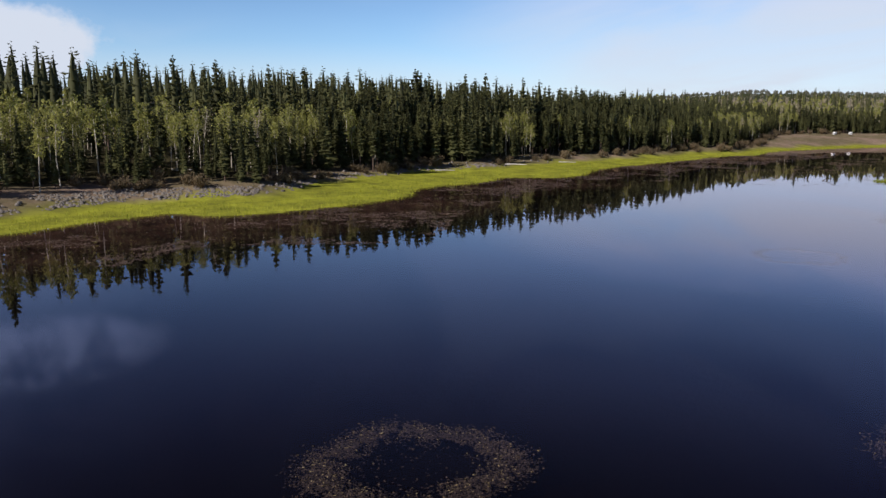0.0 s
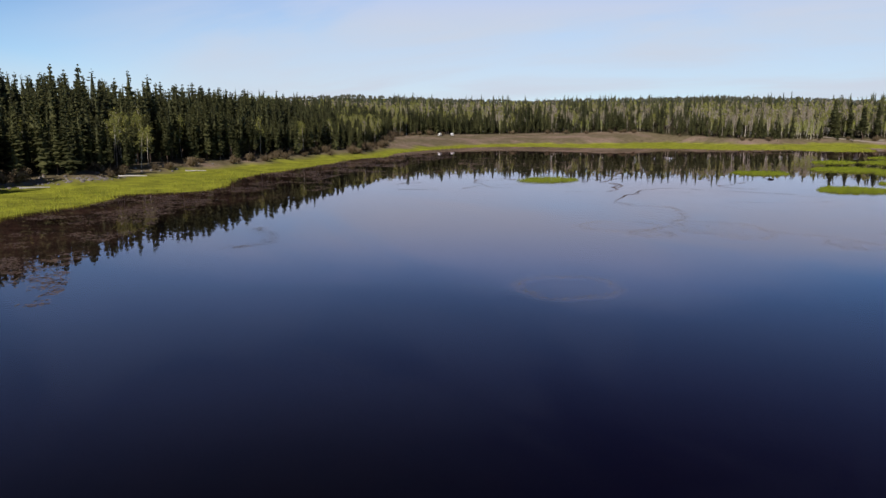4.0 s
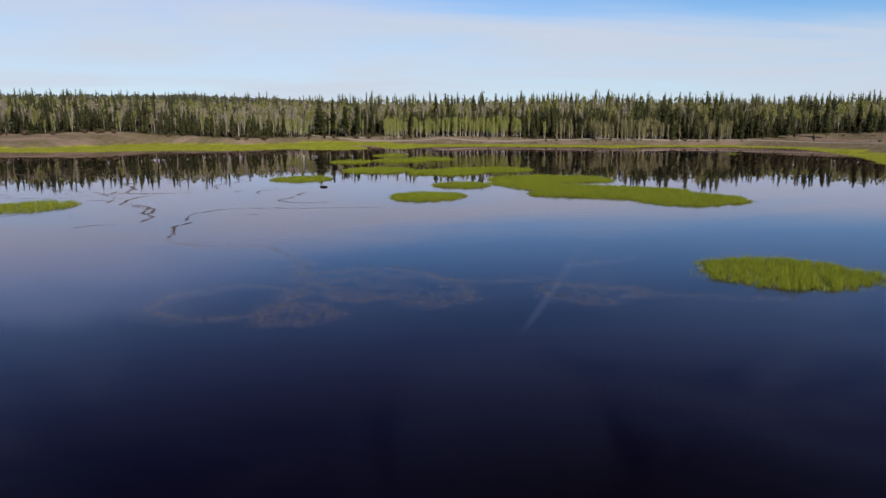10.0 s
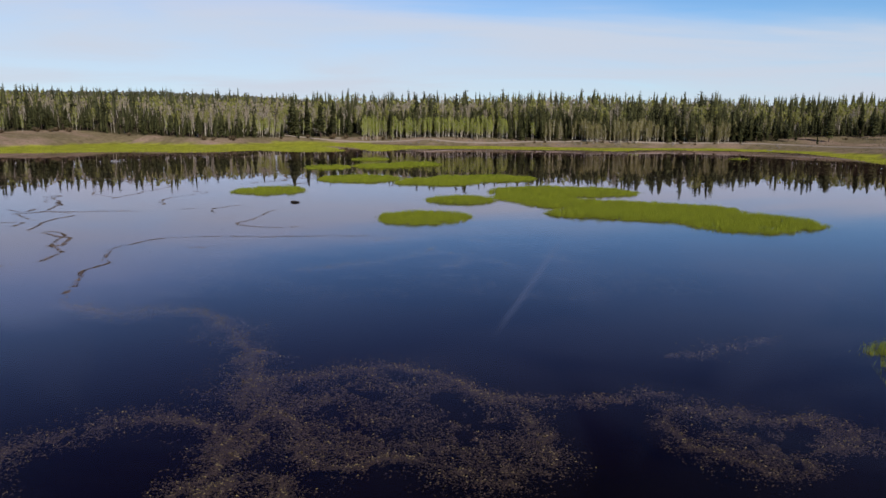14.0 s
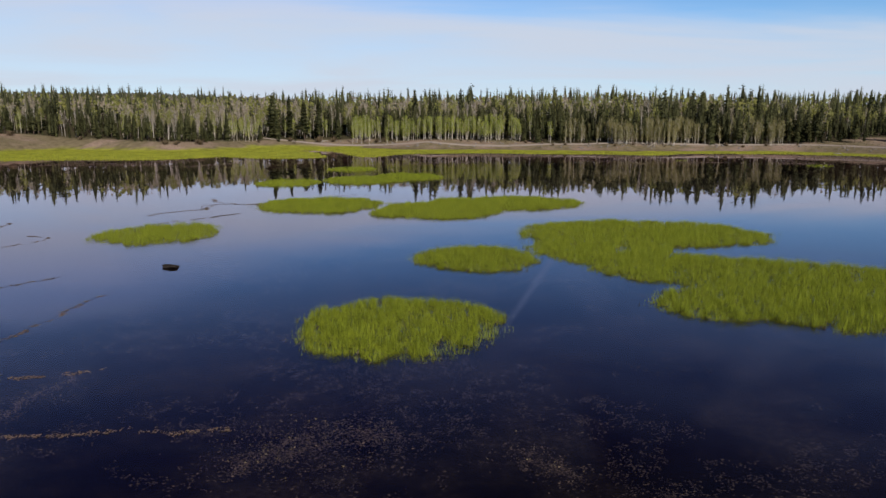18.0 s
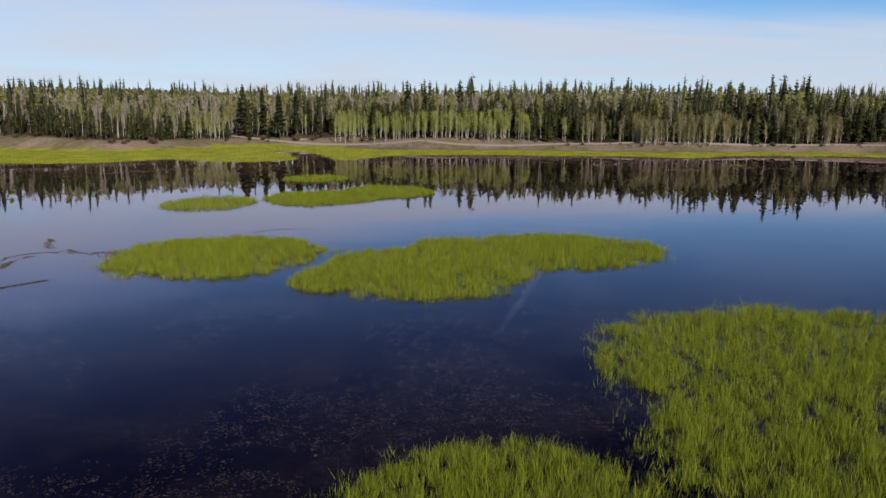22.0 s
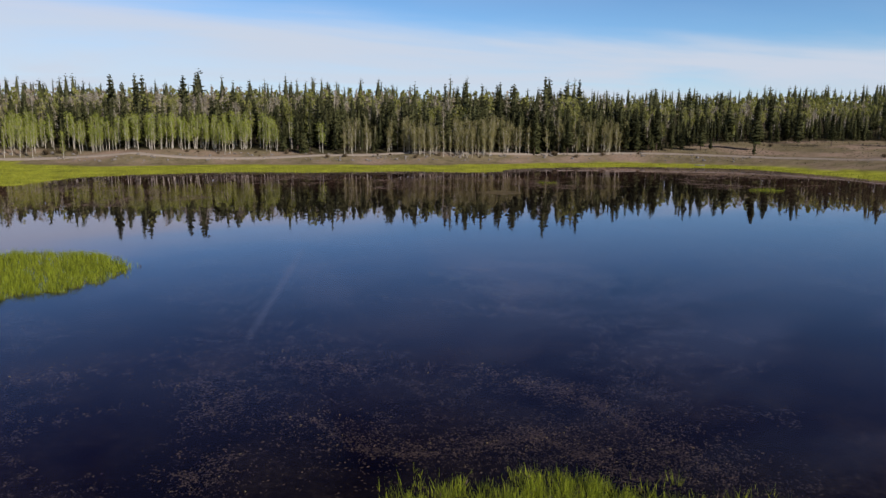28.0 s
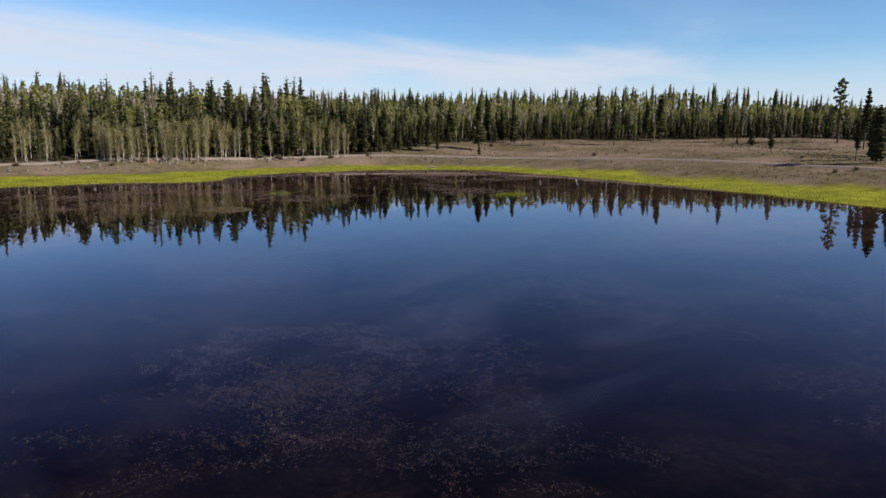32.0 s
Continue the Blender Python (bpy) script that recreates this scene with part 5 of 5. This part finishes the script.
r = np.random.default_rng(8)
STONE_SHAPES = []
for k in range(6):
    me = bpy.data.meshes.new("stone")
    bm = lumpy(k, (0.55, 0.65, 0.75)[k % 3])
    bm.to_mesh(me)
    bm.free()
    me.materials.append(ROCK)
    STONE_SHAPES.append(me)
placed = 0
cand = np.stack([r.uniform(-190, 175, 26000), r.uniform(-100, 420, 26000)], 1)
sd, sw, sk = near_shore(cand[:, 0], cand[:, 1])
se = sd - sw
west_bank = (cand[:, 0] < -40) & (cand[:, 1] < 60) & (se > 0) & (se < 6)
north_bank = (cand[:, 1] > 320) & (cand[:, 0] > -60) & (se > 2) & (se < 11)
for (x, y), wb in zip(cand[west_bank | north_bank], west_bank[west_bank | north_bank]):
    if placed >= 300:
        break
    ob = new("stone", STONE_SHAPES[r.integers(6)])
    s = r.uniform(0.35, 1.0) if wb else r.uniform(0.4, 1.2)
    ob.matrix_world = pose(x, y, on_bank(x, y) + 0.10 * s, 0, 0, r.uniform(0, 360)) @ Matrix.Diagonal((s, s * r.uniform(0.6, 1), s, 1))
    tagged(ob, "weathered grey boulder lying on the bank", "stone", "stones along the bank")
    placed += 1

# broken rubble between the boulders, too fine to count
px = np.append(r.uniform(-130, -40, 60000), r.uniform(-40, 190, 60000))
py = np.append(r.uniform(-110, 70, 60000), r.uniform(190, 420, 60000))
sd, sw, sk = near_shore(px, py)
se = sd - sw
okay = ((px < -40) & (py < 70) & (se > 0.8) & (se < sk * 0.7)) | ((py > 320) & (px > -30) & (se > 1) & (se < 9) & (r.random(len(px)) < 0.45)) | ((px > 135) & (py < 320) & (py > 190) & (se > 4) & (se < 60) & (r.random(len(px)) < 0.05))
okay &= drift(px, py, 0.14, 81) + 0.6 * drift(px, py, 0.5, 82) > -0.35
px, py = px[okay][:9000], py[okay][:9000]
shape = np.array([(1, 0, 0), (0.2, 0.9, 0), (-0.9, 0.3, 0), (-0.4, -0.8, 0), (0.6, -0.7, 0), (0.1, 0.1, 0.75)])
faces = np.array([(0, 1, 5), (1, 2, 5), (2, 3, 5), (3, 4, 5), (4, 0, 5)])
size = (r.uniform(0.10, 0.36, len(px)) * np.where(px < -40, 1.35, 1.0))[:, None, None]
lumps = shape[None] * size * r.uniform(0.6, 1.25, (len(px), 6, 3))
a = r.uniform(0, 6.283, len(px))
c, sn = np.cos(a)[:, None], np.sin(a)[:, None]
rv = np.stack([px[:, None] + c * lumps[..., 0] - sn * lumps[..., 1], py[:, None] + sn * lumps[..., 0] + c * lumps[..., 1], (ground_height(px, py, near_shore(px, py)) - 0.03)[:, None] + lumps[..., 2]], 2)
tagged(new("bank_rubble", tri_mesh("bank_rubble", rv.reshape(-1, 3), (np.arange(len(px))[:, None, None] * 6 + faces).reshape(-1, 3), [ROCK])), "grey and pinkish rubble strewn along the bank", "rubble", kind="stuff")

# bleached driftwood above the waterline
for x, y, long_, turn_ in ((-86, -60, 5, 60), (-92, -38, 4, 20), (-118, 0, 5, 75), (-130, 24, 6, 50), (-141, 46, 5, 65), (-60, 405, 4, 10), (12, 378, 4, 80), (48, 366, 5, 15), (90, 362, 4, 30), (140, 322, 3, 120)):
    v, t = tube([(0, 0, 0), (long_ * 0.45, 0.2, 0.05), (long_, -0.1, 0.0)], [0.22, 0.17, 0.08], 8)
    ob = new("driftwood_log", tri_mesh("driftwood_log", v, t, [LOG]))
    ob.matrix_world = pose(x, y, on_bank(x, y) + 0.14, 0, 0, turn_)
    tagged(ob, "sun-bleached grey driftwood log on the bank", "log", "driftwood logs")

# low bare willows before the trees
def bush_shape(seed):
    q = np.random.default_rng(seed)
    vs, ts = [], []
    for _ in range(150):
        a, up = q.uniform(0, 6.283), q.uniform(0.35, 1.0)
        d = np.array([math.cos(a), math.sin(a), 0]) * (1.05 - 0.5 * up) * q.uniform(0.3, 1)
        side = np.array([-math.sin(a), math.cos(a), 0]) * q.uniform(0.012, 0.03)
        n0 = len(vs)
        foot = d * 0.12
        tip_ = d + (0, 0, up)
        mid_ = (foot + tip_) / 2 + d * 0.15
        vs += [foot - side * 0.6, foot + side * 0.6, mid_ + side, mid_ - side, tip_]
        ts += [(n0, n0 + 1, n0 + 2), (n0, n0 + 2, n0 + 3), (n0 + 3, n0 + 2, n0 + 4)]
        for _ in range(2):
            c = mid_ + (tip_ - mid_) * q.random() + q.normal(0, 0.08, 3)
            u1, u2 = q.normal(0, 0.07, 3), q.normal(0, 0.07, 3)
            n0 = len(vs)
            vs += [c, c + u1, c + u2]
            ts.append((n0, n0 + 1, n0 + 2))
    return tri_mesh("willow_bush", np.array(vs), np.array(ts), [BUSH])


BUSHES = [bush_shape(k) for k in range(4)]
made = 0
cand = np.stack([r.uniform(-300, 190, 40000), r.uniform(-90, 440, 40000)], 1)
sd, sw, sk = near_shore(cand[:, 0], cand[:, 1])
se = sd - sw - sk
okay = (((cand[:, 0] < -60) & (cand[:, 1] < 290) & (se > -4) & (se < 1)) | ((cand[:, 1] > 330) & (se > -5) & (se < 0) & (r.random(len(cand)) < 0.3)) | ((cand[:, 0] > 140) & (se < -4) & (sd - sw > 6) & (r.random(len(cand)) < 0.02)))
for x, y in cand[okay]:
    if made >= 220:
        break
    s = r.uniform(1.0, 3.0) * (1.15 if y > 110 else 0.9) if x < 0 else r.uniform(0.5, 1.4)
    ob = new("willow_bush", BUSHES[r.integers(4)])
    ob.matrix_world = pose(x, y, on_bank(x, y) - 0.05, 0, 0, r.uniform(0, 360)) @ Matrix.Diagonal((s, s, s * r.uniform(0.8, 1.1), 1))
    tagged(ob, "low bare reddish willow bush on the bank", "bush", "bushes along the bank")
    made += 1

# dry scrub scattered over the bare banks and the meadow
sx, sy = r.uniform(-330, 300, 90000), r.uniform(-80, 440, 90000)
sd, sw, sk = near_shore(sx, sy)
se = sd - sw
okay = (se > 3) & (se < sk + 4) & ((sk > 12) | (r.random(len(sx)) < 0.5)) & (drift(sx, sy, 0.08, 71) + 0.8 * r.random(len(sx)) > 0.1)
sx, sy = np.repeat(sx[okay][:9000], 5), np.repeat(sy[okay][:9000], 5)
sx, sy = sx + r.normal(0, 0.25, len(sx)), sy + r.normal(0, 0.25, len(sy))
v, t = blades(sx, sy, ground_height(sx, sy, near_shore(sx, sy)) - 0.05, r.uniform(0.12, 0.36, len(sx)), r.uniform(0.08, 0.22, len(sx)), 72, False)
tagged(new("meadow_scrub", tri_mesh("meadow_scrub", v, t, [SCRUB])), "dry grey-brown scrub tufts on the bare banks", "scrub", kind="stuff")

# gravel track along the bank
line = np.array([(-92, 408), (-60, 401), (-35.3, 392.6), (1, 376.6), (31.5, 370.5), (62, 365), (102, 359), (130, 353), (147, 345), (163.7, 319), (170, 288), (172.6, 254), (169, 222), (160, 192)], float)
at = np.linspace(0, len(line) - 1, 260)
smooth = np.stack([np.convolve(np.pad(np.interp(at, np.arange(len(line)), line[:, k]), 12, "edge"), np.ones(25) / 25, "valid") for k in (0, 1)], 1)
dirs = np.gradient(smooth, axis=0)
nrm = np.stack([-dirs[:, 1], dirs[:, 0]], 1) / (np.linalg.norm(dirs, axis=1)[:, None] + 1e-9)
across = np.array([-1.5, -0.8, 0, 0.8, 1.5])
pts = smooth[:, None] + nrm[:, None] * across[None, :, None]
flat_pts = pts.reshape(-1, 2)
pz = ground_height(flat_pts[:, 0], flat_pts[:, 1], near_shore(flat_pts[:, 0], flat_pts[:, 1])) + np.tile([-0.3, 0.20, 0.24, 0.20, -0.3], len(smooth))
rv = np.concatenate([pts.reshape(-1, 2), pz[:, None]], 1)
q = (np.arange(len(smooth) - 1)[:, None] * 5 + np.arange(4)).ravel()
tagged(new("gravel_track", tri_mesh("gravel_track", rv, np.concatenate([np.stack([q, q + 1, q + 6], 1), np.stack([q, q + 6, q + 5], 1)]), [GRAVEL])), "pale gravel track along the bank", "road", kind="structure")

# a dark mound of reeds and mud standing in the water
bm = lumpy(21, 0.45, 0.45)
MUD = bark("wet_peat", (0.012, 0.010, 0.009), (0.035, 0.028, 0.022), 6)
ob = part("peat_mound", bm, MUD)
ob.matrix_world = pose(-23.4, 118.9, 0.1) @ Matrix.Diagonal((1.5, 1.0, 0.75, 1))
tagged(ob, "dark mound of peat standing out of the water", "mound")


# ------------------------------------------------------------------ two white campers at the forest edge
def rounded_box(size, at, bevel):
    bm = bmesh.new()
    bmesh.ops.create_cube(bm, size=1.0)
    bmesh.ops.scale(bm, vec=size, verts=bm.verts)
    bmesh.ops.bevel(bm, geom=bm.edges[:], offset=bevel, segments=2, affect="EDGES")
    bmesh.ops.translate(bm, vec=at, verts=bm.verts)
    return bm


def camper(x, y, turn_):
    root = tagged(new("camper_van"), "white camper van parked on the meadow at the forest edge", "camper van", "parked camper vans")
    root.matrix_world = pose(x, y, on_bank(x, y) + 0.02, 0, 0, turn_) @ Matrix.Diagonal((0.62, 0.62, 0.62, 1))
    part("body", rounded_box((4.2, 2.1, 2.1), (0.7, 0, 1.55), 0.12), WHITE_PAINT, root)
    part("cab", rounded_box((1.9, 1.95, 1.25), (-2.2, 0, 1.05), 0.18), WHITE_PAINT, root)
    for s in (-1, 1):
        part("window", rounded_box((1.2, 0.04, 0.55), (0.9, s * 1.06, 1.9), 0.015), DARK_GLASS, root, "dark side window")
        for at in (-2.1, 1.9):
            bm = bmesh.new()
            bmesh.ops.create_cone(bm, cap_ends=True, segments=16, radius1=0.36, radius2=0.36, depth=0.24)
            bmesh.ops.rotate(bm, cent=(0, 0, 0), matrix=Matrix.Rotation(radians(90), 3, "X"), verts=bm.verts)
            bmesh.ops.translate(bm, vec=(at, s * 0.9, 0.36), verts=bm.verts)
            part("wheel", bm, TYRE, root, "black rubber wheel")
    part("windscreen", rounded_box((0.05, 1.6, 0.5), (-3.14, 0, 1.35), 0.02), DARK_GLASS, root, "dark windscreen")


camper(-262, 277, 112)
camper(-261, 287, 145)
